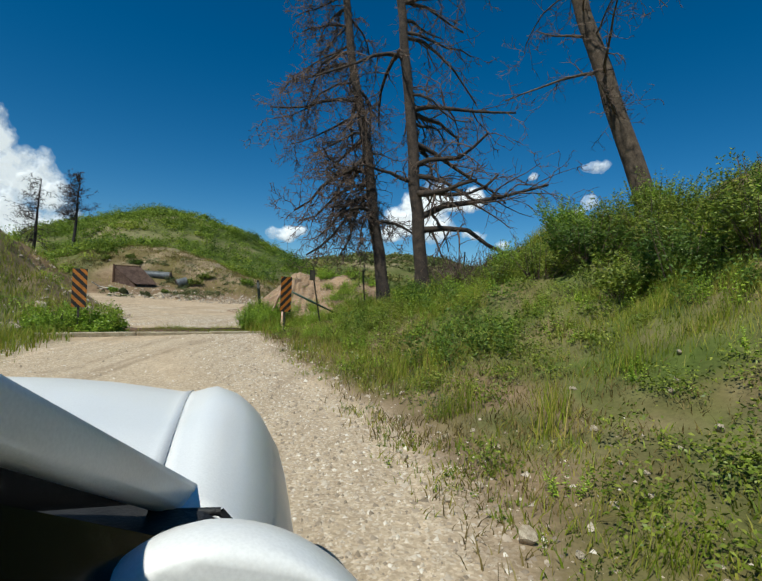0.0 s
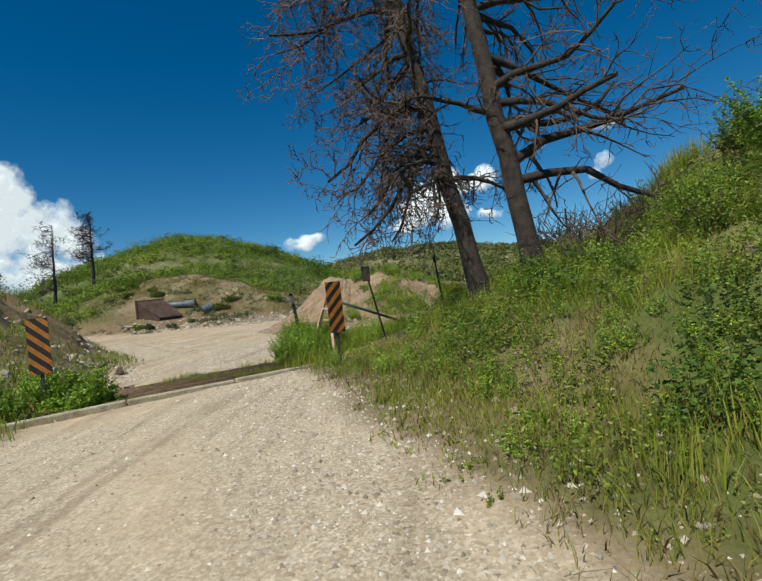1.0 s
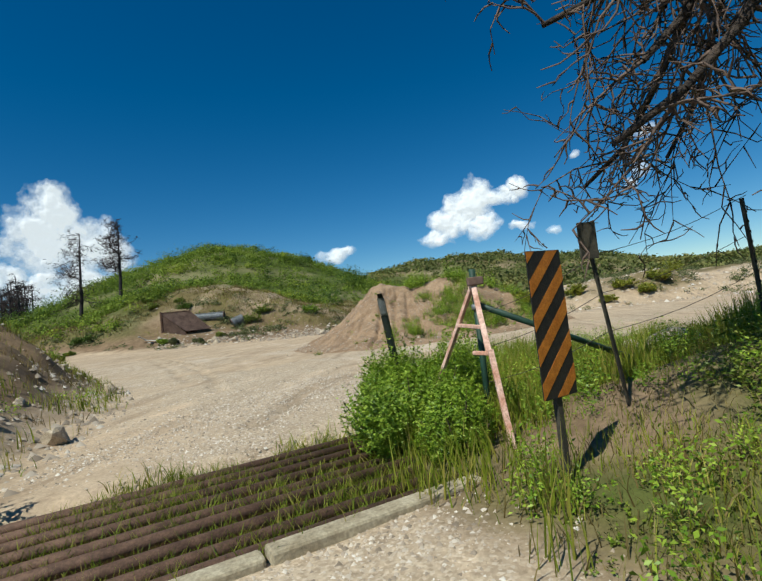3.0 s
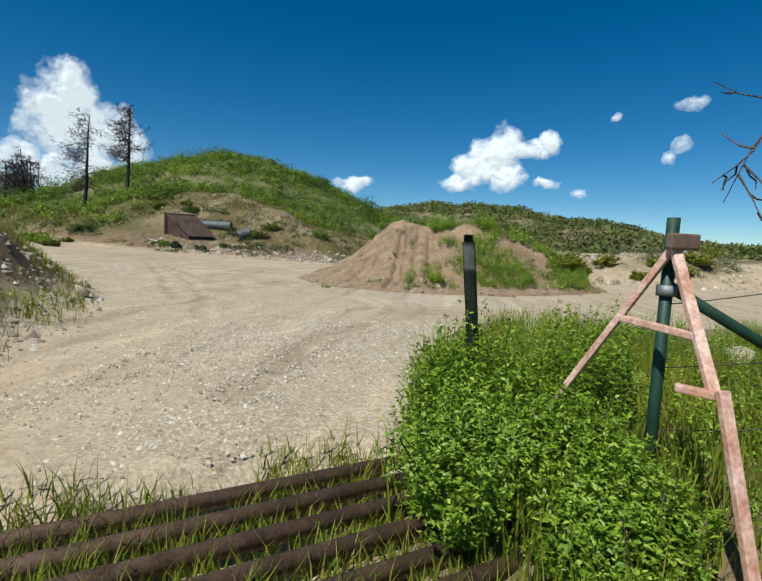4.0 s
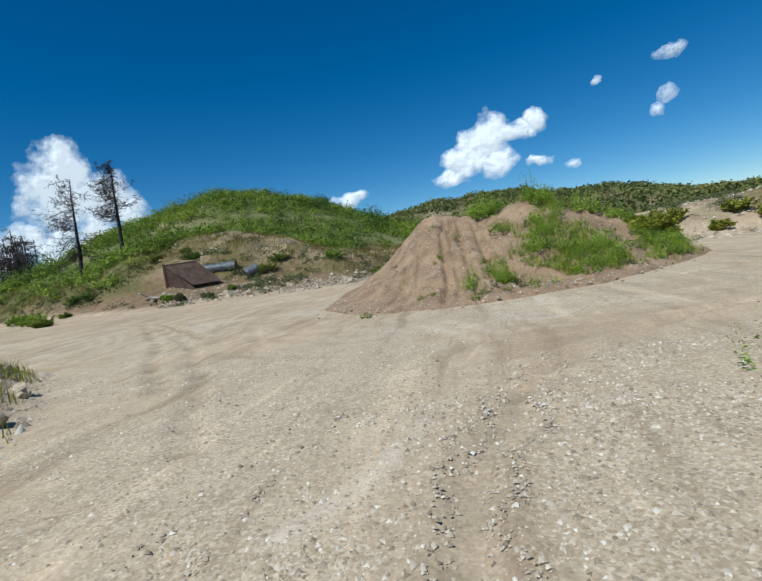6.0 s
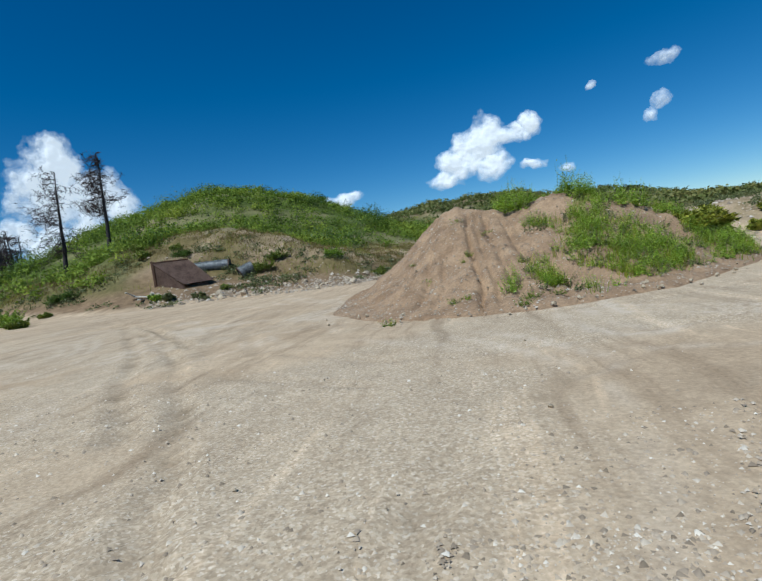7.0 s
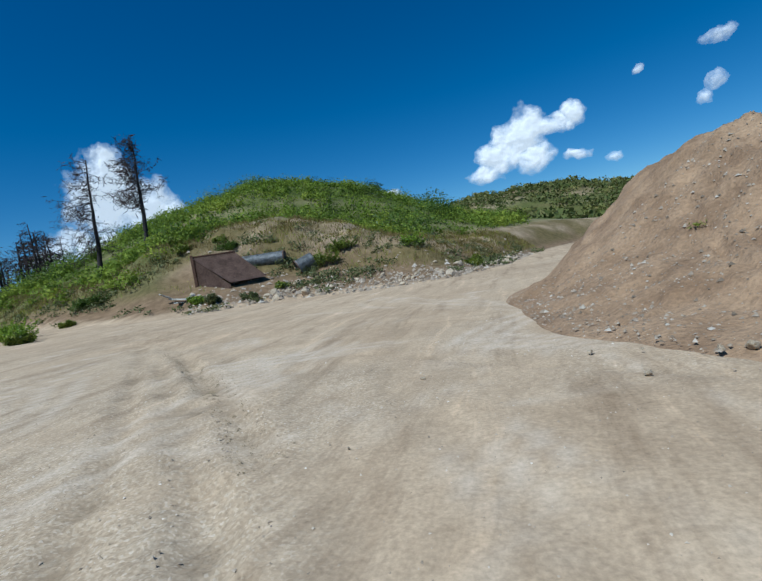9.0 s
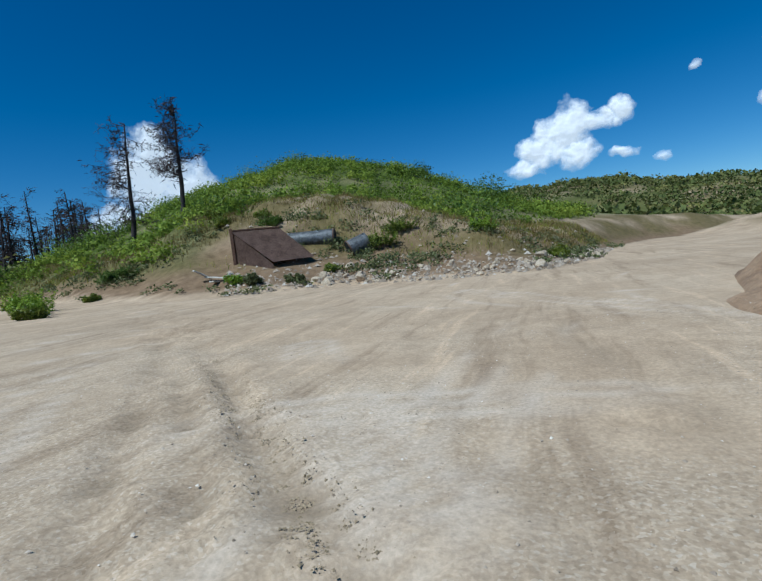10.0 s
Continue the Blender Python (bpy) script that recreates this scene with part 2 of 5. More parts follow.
PINK = plain("faded pink paint on rusty steel", (0.55, 0.27, 0.18), (0.82, 0.56, 0.46), 7, 0.7, 0.0, 0.4, 0.003)
GREENPAINT = plain("dark green painted steel", (0.012, 0.04, 0.025), (0.025, 0.07, 0.045), 12, 0.55, 0.0, 0.2, 0.002)
DARKPOST = plain("dark weathered post", (0.035, 0.03, 0.02), (0.075, 0.065, 0.045), 10, 0.8, 0, 0.4, 0.004)
GALV = plain("galvanised corrugated steel", (0.16, 0.175, 0.19), (0.32, 0.34, 0.36), 4, 0.6, 0.45, 0.2, 0.004)
WOOD = plain("weathered timber", (0.3, 0.24, 0.15), (0.5, 0.43, 0.3), 6, 0.9, 0, 0.6, 0.006)
RUSTPLATE = plain("rusty brown plate", (0.13, 0.08, 0.06), (0.24, 0.155, 0.12), 1.5, 0.8, 0.2, 0.4, 0.006)
BLACKPAINT = plain("black sign paint", (0.012, 0.011, 0.01), (0.03, 0.026, 0.022), 14, 0.6)
ORANGE = plain("faded orange sign sheeting", (0.42, 0.13, 0.015), (0.6, 0.22, 0.03), 14, 0.5)

# ---- ground ----
GY = np.array([[-30, -0.6], [-5, -0.28], [0, -0.15], [3, -0.04], [7, 0.12], [10, 0.23], [13, 0.22], [16, 0.17], [20, 0.12], [24, 0.02], [30, 0], [400, 0]])
EDGE = np.array([[-30, 9.0], [-3, 1.6], [0, 1.1], [2.6, 0.32], [4.1, -0.2], [7, -1.5], [9.6, -2.55], [10.8, -3.3], [13, -4.5], [15, -4.6], [16.5, -4.35], [18.3, -3.6], [20.2, -1.5], [22, 3], [40, 20]])
BANK = np.array([[0, 0], [1, 0.12], [2, 0.4], [3.2, 1.0], [4.5, 1.65], [6, 2.3], [9, 3.2], [12, 4.1], [40, 7], [300, 20]])
CUT_R = np.array([[-180, 200], [-60, 120], [-12, 80], [-2, 62], [3, 50], [8, 38], [14.5, 32], [23.5, 33.5], [28, 35.2], [35, 35.5], [40, 38], [46, 44], [52, 60], [60, 90], [180, 200]])
CUT_Z = np.array([[-180, 0.5], [-5, 0.8], [5, 1.3], [11, 2.0], [17, 3.1], [23, 4.5], [28, 5.3], [31, 5.0], [35, 4.3], [38.5, 3.8], [42.5, 1.4], [60, 0.9], [180, 0.9]])
HILL_U = np.array([[-90, 2], [-55, 4.5], [-36, 6.5], [-28, 6.0], [-18, 12.2], [-8, 17.6], [0, 18.9], [10, 15.9], [19, 12.8], [27, 8.6], [34, 4.5], [44, 2.0], [60, 1], [120, 0.5]])
HILL_V = np.array([[-100, 0], [-62, 0.0], [-50, 0.1], [-40, 0.24], [-31, 0.5], [-18, 0.8], [0, 1.0], [14, 0.95], [50, 0.4], [110, 0.0]])
LEFT_EDGE = np.array([[-30, -1.5], [4, -4.6], [9, -6.0], [13, -7.4], [16, -8.9], [18.5, -10.7], [20.5, -12.5], [22.5, -14.4], [24, -17.2], [26, -24], [60, -80]])
LEFT_BANK = np.array([[0, 0], [1, 0.25], [2.5, 1.2], [4.5, 2.3], [7, 3.0], [10, 3.0], [16, 2.4], [30, 1.6], [300, 1.5]])
TRACKS = [  # wheel ruts: points along them, half width, depth
    ([(-5.3, 13.7), (-5.44, 15.5), (-5.46, 16.4), (-5.1, 17.7), (-4.2, 19.5), (-2.3, 21.1), (0, 22.2), (4, 23.5), (12, 25)], 0.16, 0.06),
    ([(-6.6, 13.5), (-6.9, 16), (-6.6, 18.5), (-5.4, 20.6), (-3.2, 22.3), (0, 23.6), (6, 25)], 0.14, 0.03),
    ([(-12.6, 25.6), (-14.2, 27.6), (-15.2, 28.6), (-16.1, 29.6), (-17.9, 31.4), (-21.5, 34.9), (-30, 43)], 0.17, 0.06),
    ([(-7.6, 17.2), (-8.8, 19.2), (-11.4, 23.3), (-14.6, 27.6), (-17.4, 31.2), (-22, 36)], 0.15, 0.05),
    ([(-9.6, 19.6), (-10.9, 21.2), (-14.2, 25.9), (-19.3, 32), (-25, 37)], 0.15, 0.05),
    ([(-7.6, 20.9), (-9.6, 22.0), (-12.0, 24.2), (-16.1, 28.9), (-22, 35)], 0.12, 0.04),
    ([(-13, 29.2), (-9.9, 27.3), (-8.1, 26.2), (-6.2, 25.3), (-3, 25.2), (2, 27)], 0.12, 0.04),
    ([(-9.5, 23.6), (-7.6, 22.2), (-6.5, 22.0), (-3.5, 22.6), (2, 24.6)], 0.14, 0.03),
    ([(-13.2, 34.2), (-12.6, 29.8), (-12.2, 27.6), (-10.5, 24.5), (-8.4, 20.5)], 0.2, 0.02),
    ([(-15.2, 33), (-14.3, 29.9), (-13.7, 28.6), (-12.6, 26.4), (-10.8, 23.2)], 0.2, 0.02)]
GUARD_AT, GUARD_U, GUARD_N = np.array([-2.95, 11.32]), np.array([-0.793, -0.61]), np.array([-0.61, 0.793])
RIDGE = np.array([[-90, 4], [-40, 9], [-26, 11], [-20, 17], [-13.5, 23.5], [-6, 27], [0.6, 28], [5.3, 23], [9, 19], [14, 14], [30, 12], [60, 16], [90, 10]])


def lin(table, v):
    return np.interp(v, table[:, 0], table[:, 1])


def soft_lin(table, v, w):
    return sum(lin(table, v + k * w) for k in (-1, -0.5, 0, 0.5, 1)) / 5


def polar(x, y):
    return np.degrees(np.arctan2(-(x + 5), y - 14)), np.hypot(x + 5, y - 14)


def line_distance(x, y, pts):
    best = np.full(np.shape(x), 1e9)
    for (ax, ay), (bx, by) in zip(pts, pts[1:]):
        dx, dy = bx - ax, by - ay
        t = np.clip(((x - ax) * dx + (y - ay) * dy) / (dx * dx + dy * dy), 0, 1)
        best = np.minimum(best, np.hypot(x - ax - t * dx, y - ay - t * dy))
    return best


def ruts(x, y):
    """Depth of the wheel ruts and how dark their loose soil is."""
    deep, dark = np.zeros(np.shape(x)), np.zeros(np.shape(x))
    wx, wy = x + 0.25 * fbm(x, y, 2.5, 2, 301), y + 0.25 * fbm(x, y, 2.5, 2, 303)
    near = (np.abs(x + 10) < 24) & (np.abs(y - 27) < 18)
    for k, (pts, w, depth) in enumerate(TRACKS):
        w = 0.7 * w
        dist = np.where(near, line_distance(wx, wy, pts), 9.0) + 0.16 * fbm(x, y, 0.35, 3, 330 + k)
        on = np.exp(-(dist / w) ** 2)
        deep += depth * (on - 0.45 * np.exp(-((dist - 2.0 * w) / (0.8 * w)) ** 2))
        dark = np.maximum(dark, on * min(1.0, depth / 0.05) * np.clip(0.45 + 1.8 * fbm(x, y, 1.2, 3, 310 + k), 0, 1) * np.clip(0.7 + 2.0 * fbm(x, y, 0.28, 2, 350 + k), 0, 1))
    return deep, dark


def guard_mask(x, y):
    px, py = x - GUARD_AT[0], y - GUARD_AT[1]
    u, n = px * GUARD_U[0] + py * GUARD_U[1], px * GUARD_N[0] + py * GUARD_N[1]
    return smooth(-0.25, 0.0, u) * smooth(4.6, 4.35, u) * smooth(0.02, 0.16, n) * smooth(2.2, 2.05, n)


def zones(x, y):
    """Height and the cover of the ground."""
    x, y = np.asarray(x, float), np.asarray(y, float)
    az, r = polar(x, y)
    z = soft_lin(GY, y, 2.0)
    rb = soft_lin(CUT_R, az, 2.0) + 2.0 * fbm(az, 0 * az, 5, 3, 51)
    q = r - rb
    z = z + (0.032 + 0.038 * smooth(-1.5, 5, q)) * np.logaddexp(0, (-x - 15) / 2.5) * 2.5 * smooth(16, 34, y) * smooth(90, 50, -x) * (1 - 0.6 * smooth(44, 51, az) * smooth(42, 62, r))
    z = z + 0.022 * fbm(x, y, 3.0, 4, 3) + 0.02 * fbm(x, y, 0.7, 3, 9)
    deep, rut = ruts(x, y)
    z = z - deep - 0.11 * guard_mask(x, y)
    # bank beside the road
    d = (x - soft_lin(EDGE, y, 0.8)) * 0.9
    d = d + 0.5 * fbm(x, y, 1.6, 3, 21)
    fade = 1 - smooth(8.0 + 0.45 * np.maximum(d, 0), 13.5 + 0.55 * np.maximum(d, 0), y)
    bank = soft_lin(BANK, np.maximum(d, 0), 0.5) * fade
    z = z + bank * (1 + 0.35 * fbm(x, y, 2.2, 4, 31))
    # rubble bank on the other side of the entrance
    lx = soft_lin(LEFT_EDGE, y, 0.8) - x
    lx = lx + 0.6 * fbm(x, y, 1.8, 3, 41)
    left = soft_lin(LEFT_BANK, np.maximum(lx, 0), 0.4) * smooth(8, 13, y) + np.clip(lx, 0, 3) * 0.06
    z = z + left * (1 + 0.4 * fbm(x, y, 1.3, 4, 43))
    # cut bank, bench and hill
    zb = soft_lin(CUT_Z, az, 2.0)
    cut = zb * np.interp(q, [-0.5, 0, 2, 4.5, 6, 7.5, 10, 14, 20], [0, 0.03, 0.11, 0.25, 0.46, 0.66, 0.87, 0.98, 1.04])
    cut = cut * (1 + 0.25 * fbm(x, y, 2.0, 5, 53) * smooth(-0.5, 2, q))
    z = z + cut
    hu, hv = -(x + 47) * 0.89 - (y - 100) * 0.45, -(x + 47) * 0.45 + (y - 100) * 0.89
    hill = soft_lin(HILL_U, hu, 6) * soft_lin(HILL_V, hv, 6)
    hill = hill * smooth(0, 12, q)
    z = np.maximum(z, z * 0.2 + hill * (0.9 + 0.1 * fbm(x, y, 9, 4, 61)))
    # low bank of pale spoil beyond the road to the right
    spoil = 1.7 * smooth(0, 5, y - 38 - 0.18 * np.abs(x - 6)) * smooth(-1, 6, x - 1.5) * (1 + 0.4 * fbm(x, y, 4, 4, 71))
    z = z + spoil * smooth(95, 60, r)
    # far ridges
    far = soft_lin(RIDGE, az, 1.5) * (1 + 0.18 * fbm(az * 1.0, 0 * az, 6, 4, 81))
    z = z + far * smooth(120, 300, r) * (1 + 0.12 * fbm(x, y, 40, 4, 83) * smooth(120, 200, r))
    z = z - smooth(60, 110, r) * 2.0 * smooth(5, -8, az) * smooth(-60, -30, az)
    # cover
    d = d - 0.55 * smooth(12, 13.5, y)
    veg = np.clip(smooth(0.4, 1.1, d) * smooth(26, 19, y) * (0.5 + 1.6 * fbm(x, y, 1.2, 4, 91)), 0, 1)
    veg = np.maximum(veg, np.clip(smooth(-0.3, 0.8, lx) * smooth(14, 9, y), 0, 1) * 0.8)
    veg = np.maximum(veg, smooth(13, 18.5, q + 11 * smooth(32, 39, az)) * np.maximum(smooth(0, 4, hill), 0.8 * smooth(33, 38, az)) * np.clip(0.95 + 0.7 * fbm(x, y, 5, 4, 93), 0, 1))
    veg = np.maximum(veg, smooth(120, 160, r) * np.clip(0.45 + 1.5 * fbm(x, y, 25, 4, 109), 0.1, 0.8))
    dry = smooth(2.0, 5, q) * (1 - smooth(13, 19, q)) * np.clip(0.75 + 1.5 * fbm(x, y, 3, 4, 95), 0, 1)
    dry = np.maximum(dry, smooth(0.3, 0.9, d) * np.clip(0.5 + 2.0 * fbm(x, y, 0.9, 4, 97), 0, 1) * smooth(26, 19, y))
    dry = np.maximum(dry, smooth(90, 150, r) * np.clip(0.45 + 2.5 * fbm(x, y, 14, 5, 99), 0, 1) * 0.75)
    soil = np.clip(smooth(-0.3, 0.6, q) * (1 - smooth(4, 9, q)) * (r < 95) * 1.2 + smooth(0.3, 1.5, lx) * smooth(9, 13, y), 0, 1) * 0.95
    dry = np.maximum(dry, smooth(0.3, 1.2, spoil) * np.clip(0.45 + 2.2 * fbm(x, y, 3, 5, 107), 0, 0.9))
    soil = np.maximum(soil, smooth(0.15, 0.7, d) * 0.85 * smooth(24, 18, y))
    soil = np.maximum(soil, smooth(110, 170, r) * np.clip(0.35 + 1.8 * fbm(x, y, 22, 5, 105), 0, 0.85) * smooth(40, 20, az))
    track = np.maximum(smooth(1.6, 0.2, np.abs(d + 0.5)), np.clip(0.5 + 2.4 * fbm(x, y, 2.6, 4, 101), 0, 1) * smooth(44, 20, y))
    gravel = np.clip(track * 0.85 * (1 - smooth(0.4, 1.2, d)), 0, 1)
    return z, veg, dry, soil, gravel, rut


def height(x, y):
    return zones(np.atleast_1d(x), np.atleast_1d(y))[0]


def hz(x, y):
    return float(height(x, y)[0])


def spaced(lo, hi, step, out_lo, out_hi, grow):
    core = list(np.arange(lo, hi + 1e-6, step))
    a, s, v = [], step, lo
    while v > out_lo:
        s *= grow
        v -= s
        a.append(v)
    b, s, v = [], step, core[-1]
    while v < out_hi:
        s *= grow
        v += s
        b.append(v)
    return np.array(a[::-1] + core + b)


gx, gy = spaced(-17, 4, 0.14, -900, 900, 1.048), spaced(-1, 35, 0.14, -120, 1100, 1.034)
X, Y = np.meshgrid(gx, gy)
Z, VEG, DRY, SOIL, GRAVEL, RUT = zones(X.ravel(), Y.ravel())
nx, ny = len(gx), len(gy)
i0 = (np.arange(ny - 1)[:, None] * nx + np.arange(nx - 1)[None]).ravel()
ground_me = mesh_from("ground", np.stack([X.ravel(), Y.ravel(), Z], -1), np.stack([i0, i0 + 1, i0 + nx + 1, i0 + nx], -1), np.full(len(i0), 4), True)
arcs = np.random.default_rng(29)
PALE_TRACK = np.zeros(len(Z))
near_floor = (np.abs(X.ravel() + 9) < 17) & (np.abs(Y.ravel() - 29) < 13)
fx, fy = X.ravel()[near_floor], Y.ravel()[near_floor]
for k in range(26):
    px, py, way, turn = arcs.uniform(-20, 0), arcs.uniform(20, 36), arcs.normal(2.1, 0.5), arcs.normal(0, 0.09)
    pts = [(px, py)]
    for _ in range(7):
        px, py, way = px + 1.1 * math.cos(way), py + 1.1 * math.sin(way), way + turn
        pts.append((px, py))
    dist = line_distance(fx + 0.12 * fbm(fx, fy, 1.1, 2, 500), fy + 0.12 * fbm(fx, fy, 1.1, 2, 502), pts)
    dist = np.minimum(dist, np.abs(dist - arcs.choice((0.3, 0.45, 9.0))))
    line_on = np.exp(-(dist / arcs.uniform(0.05, 0.1)) ** 2) * np.clip(0.35 + 2.2 * fbm(fx, fy, 1.3, 3, 510 + k), 0, 1)
    PALE_TRACK[near_floor] = np.maximum(PALE_TRACK[near_floor], 0.6 * line_on)
for key, values in (("pale", PALE_TRACK), ("veg", VEG), ("dry", DRY), ("soil", SOIL), ("gravel", GRAVEL), ("rut", RUT)):
    ground_me.attributes.new(key, "FLOAT", "POINT").data.foreach_set("value", values.astype(np.float32))
put("ground", ground_me, GROUND, None, "pale dirt and gravel pit floor with grassy banks and green hills", "ground", "", "structure")

# ---- dirt mound ----
def mound_height(x, y):
    """Height over the pit floor of the heap with its flat, rutted ramp."""
    x = x + 0.22 * np.clip(y - 32, 0, 6)
    ridge = np.interp(x, [-10.7, -9.5, -8.35, -7.4, -6.75, -6.2, -5.5, -4.6, -3.2, -2.0, 0.0, 2.0, 3.2], [0, 0.45, 1.15, 2.0, 2.65, 2.95, 2.55, 2.25, 2.65, 2.4, 1.7, 0.8, 0])
    front = np.interp(x, [-11, -8, -5, -2, 1, 3], [28.0, 25.8, 25.0, 26.2, 29.0, 31.5])
    mid = np.interp(x, [-11, -6, -3, 3], [32.0, 32.5, 31.8, 32.5])
    crest = mid + np.interp(x, [-9.5, -8, -5, 0, 3], [0.8, 2.6, 3.0, 1.5, 0.5])
    back = crest + np.interp(x, [-11, -6, 0, 3], [1.6, 4.5, 4.0, 1.5])
    up = np.clip((y - front) / (mid - front), 0, 1)
    down = np.clip((back - y) / (back - crest), 0, 1)
    prof = np.where(y < mid, np.where(up < 0.25, up * 0.5, 0.125 + (up - 0.25) * 1.1667), down ** 1.1)
    h = ridge * np.clip(prof, 0, 1) * (1 - 0.05 * np.clip(y - 32.5, 0, 8))
    on = smooth(0.02, 0.3, h)
    rut = -6.1 + (x + 6.1) / (1.15 - 0.5 * up) + 0.25 * fbm(y, x, 2, 3, 5)
    for c, w, depth in ((-7.4, 0.1, 0.16), (-5.95, 0.07, 0.26), (-5.62, 0.06, 0.14), (-5.2, 0.09, 0.2), (-4.5, 0.08, 0.18), (-6.9, 0.09, 0.1), (-8.3, 0.07, 0.12), (-7.9, 0.05, 0.09), (-4.1, 0.06, 0.1)):
        h = h - 1.0 * depth * np.exp(-((rut - c) / w) ** 2) * on * smooth(1.0, 0.85, up) * (0.5 + vnoise(y * 1.5, x * 0 + c, 8))
    return h + on * (0.3 * fbm(x, y, 1.6, 5, 201) + 0.12 * fbm(x, y, 0.35, 3, 207) + 0.05 * np.maximum(fbm(x, y, 0.16, 2, 209), 0))


mx, my = np.arange(-12.8, 4.0, 0.08), np.arange(24.0, 41.8, 0.08)
MX, MY = np.meshgrid(mx, my)
MZ = mound_height(MX.ravel(), MY.ravel())
MZ = height(MX.ravel(), MY.ravel()) + MZ - 0.12 * smooth(0.1, 0.0, MZ)
i0 = (np.arange(len(my) - 1)[:, None] * len(mx) + np.arange(len(mx) - 1)[None]).ravel()
MOUND = plain("reddish brown dirt", (0.235, 0.148, 0.085), (0.385, 0.26, 0.158), 1.2, 0.95, 0, 0.9, 0.04, 14)
put("dirt_mound", mesh_from("dirt_mound", np.stack([MX.ravel(), MY.ravel(), MZ], -1), np.stack([i0, i0 + 1, i0 + len(mx) + 1, i0 + len(mx)], -1), np.full(len(i0), 4), True),
    MOUND, None, "brown dirt mound with tyre ruts running up its face", "dirt mound")


def surface(x, y):
    x, y = np.atleast_1d(np.asarray(x, float)), np.atleast_1d(np.asarray(y, float))
    return height(x, y) + mound_height(x, y)


# ---- plants ----
def blades(name, at, tall, wide, lean, mat, rows=2):
    """Narrow grass blades, one strip each, rooted at the given places."""
    n = len(at)
    a, b = rng.uniform(0, 2 * np.pi, n), rng.uniform(0, 2 * np.pi, n)
    side = np.stack([np.cos(a), np.sin(a), 0 * a], -1) * (wide / 2)[:, None]
    bend = np.stack([np.cos(b), np.sin(b), 0 * b], -1) * (tall * lean * rng.uniform(0.2, 1, n))[:, None]
    up = np.array([0, 0, 1.0]) * tall[:, None]
    v = np.stack([at - side, at + side, at + up * 0.55 + bend * 0.35 + side * 0.7, at + up * 0.55 + bend * 0.35 - side * 0.7, at + up + bend], 1)
    k = np.arange(n)[:, None] * 5
    loops = np.concatenate([k + [0, 1, 2, 3], k + [3, 2, 4]], 1)
    return mesh_from(name, v.reshape(-1, 3), loops, np.tile([4, 3], n), False)


def leaves(name, at, size, way=None, wide=0.22, out=None, soft=0.6):
    """Pointed leaves, folded along the middle; out gives each one's way out of its crown, for a soft round shading."""
    n = len(at)
    d = rng.normal(size=(n, 3)) * np.array([1, 1, 0.5]) if way is None else way
    d = d / np.linalg.norm(d, axis=1, keepdims=True)
    s = np.cross(d, rng.normal(size=(n, 3)) * 0.9 + np.array([0, -0.2, 0.6]))
    s /= np.maximum(np.linalg.norm(s, axis=1, keepdims=True), 1e-6)
    w = np.cross(d, s)
    if out is not None:
        out = out / np.maximum(np.linalg.norm(out, axis=1, keepdims=True), 1e-6)
        s = s * np.where((w * out).sum(1) < 0, -1.0, 1.0)[:, None]
        w = np.cross(d, s)
    L, W = size[:, None], size[:, None] * wide
    v = np.stack([at, at + d * L * 0.4 + s * W + w * W * 0.35, at + d * L - np.array([0, 0, 0.12]) * L, at + d * L * 0.4 - s * W + w * W * 0.35], 1)
    loops = np.arange(4 * n) if out is None else (np.arange(n)[:, None] * 4 + [0, 3, 2, 1]).ravel()
    if out is not None:
        facing = np.cross(v[:, 2] - v[:, 0], v[:, 1] - v[:, 3])
        flip = (facing * out).sum(1) < 0
        loops = loops.reshape(n, 4)
        loops[flip] = loops[flip][:, ::-1]
        loops = loops.ravel()
    me = mesh_from(name, v.reshape(-1, 3), loops, np.full(n, 4), out is not None)
    if out is not None:
        facing = facing / np.maximum(np.linalg.norm(facing, axis=1, keepdims=True), 1e-9) * np.where(flip, -1, 1)[:, None]
        normal = soft * out + (1 - soft) * facing
        normal /= np.maximum(np.linalg.norm(normal, axis=1, keepdims=True), 1e-6)
        me.normals_split_custom_set_from_vertices(np.repeat(normal, 4, 0).tolist())
    return me


def bush_points(n, rx, ry, h, lumps, seed):
    """Places in a lumpy crown that stands on the ground."""
    g = np.random.default_rng(seed)
    c = np.stack([g.uniform(-0.65, 0.65, lumps) * rx, g.uniform(-0.65, 0.65, lumps) * ry, g.uniform(0.25, 0.8, lumps) * h], -1)
    k = g.integers(0, lumps, n)
    d = g.normal(size=(n, 3))
    d /= np.linalg.norm(d, axis=1, keepdims=True)
    p = c[k] + d * (g.uniform(0.35, 1, n) ** 0.5)[:, None] * np.array([rx * 0.42, ry * 0.42, h * 0.33])
    p[:, 2] = np.abs(p[:, 2])
    return p


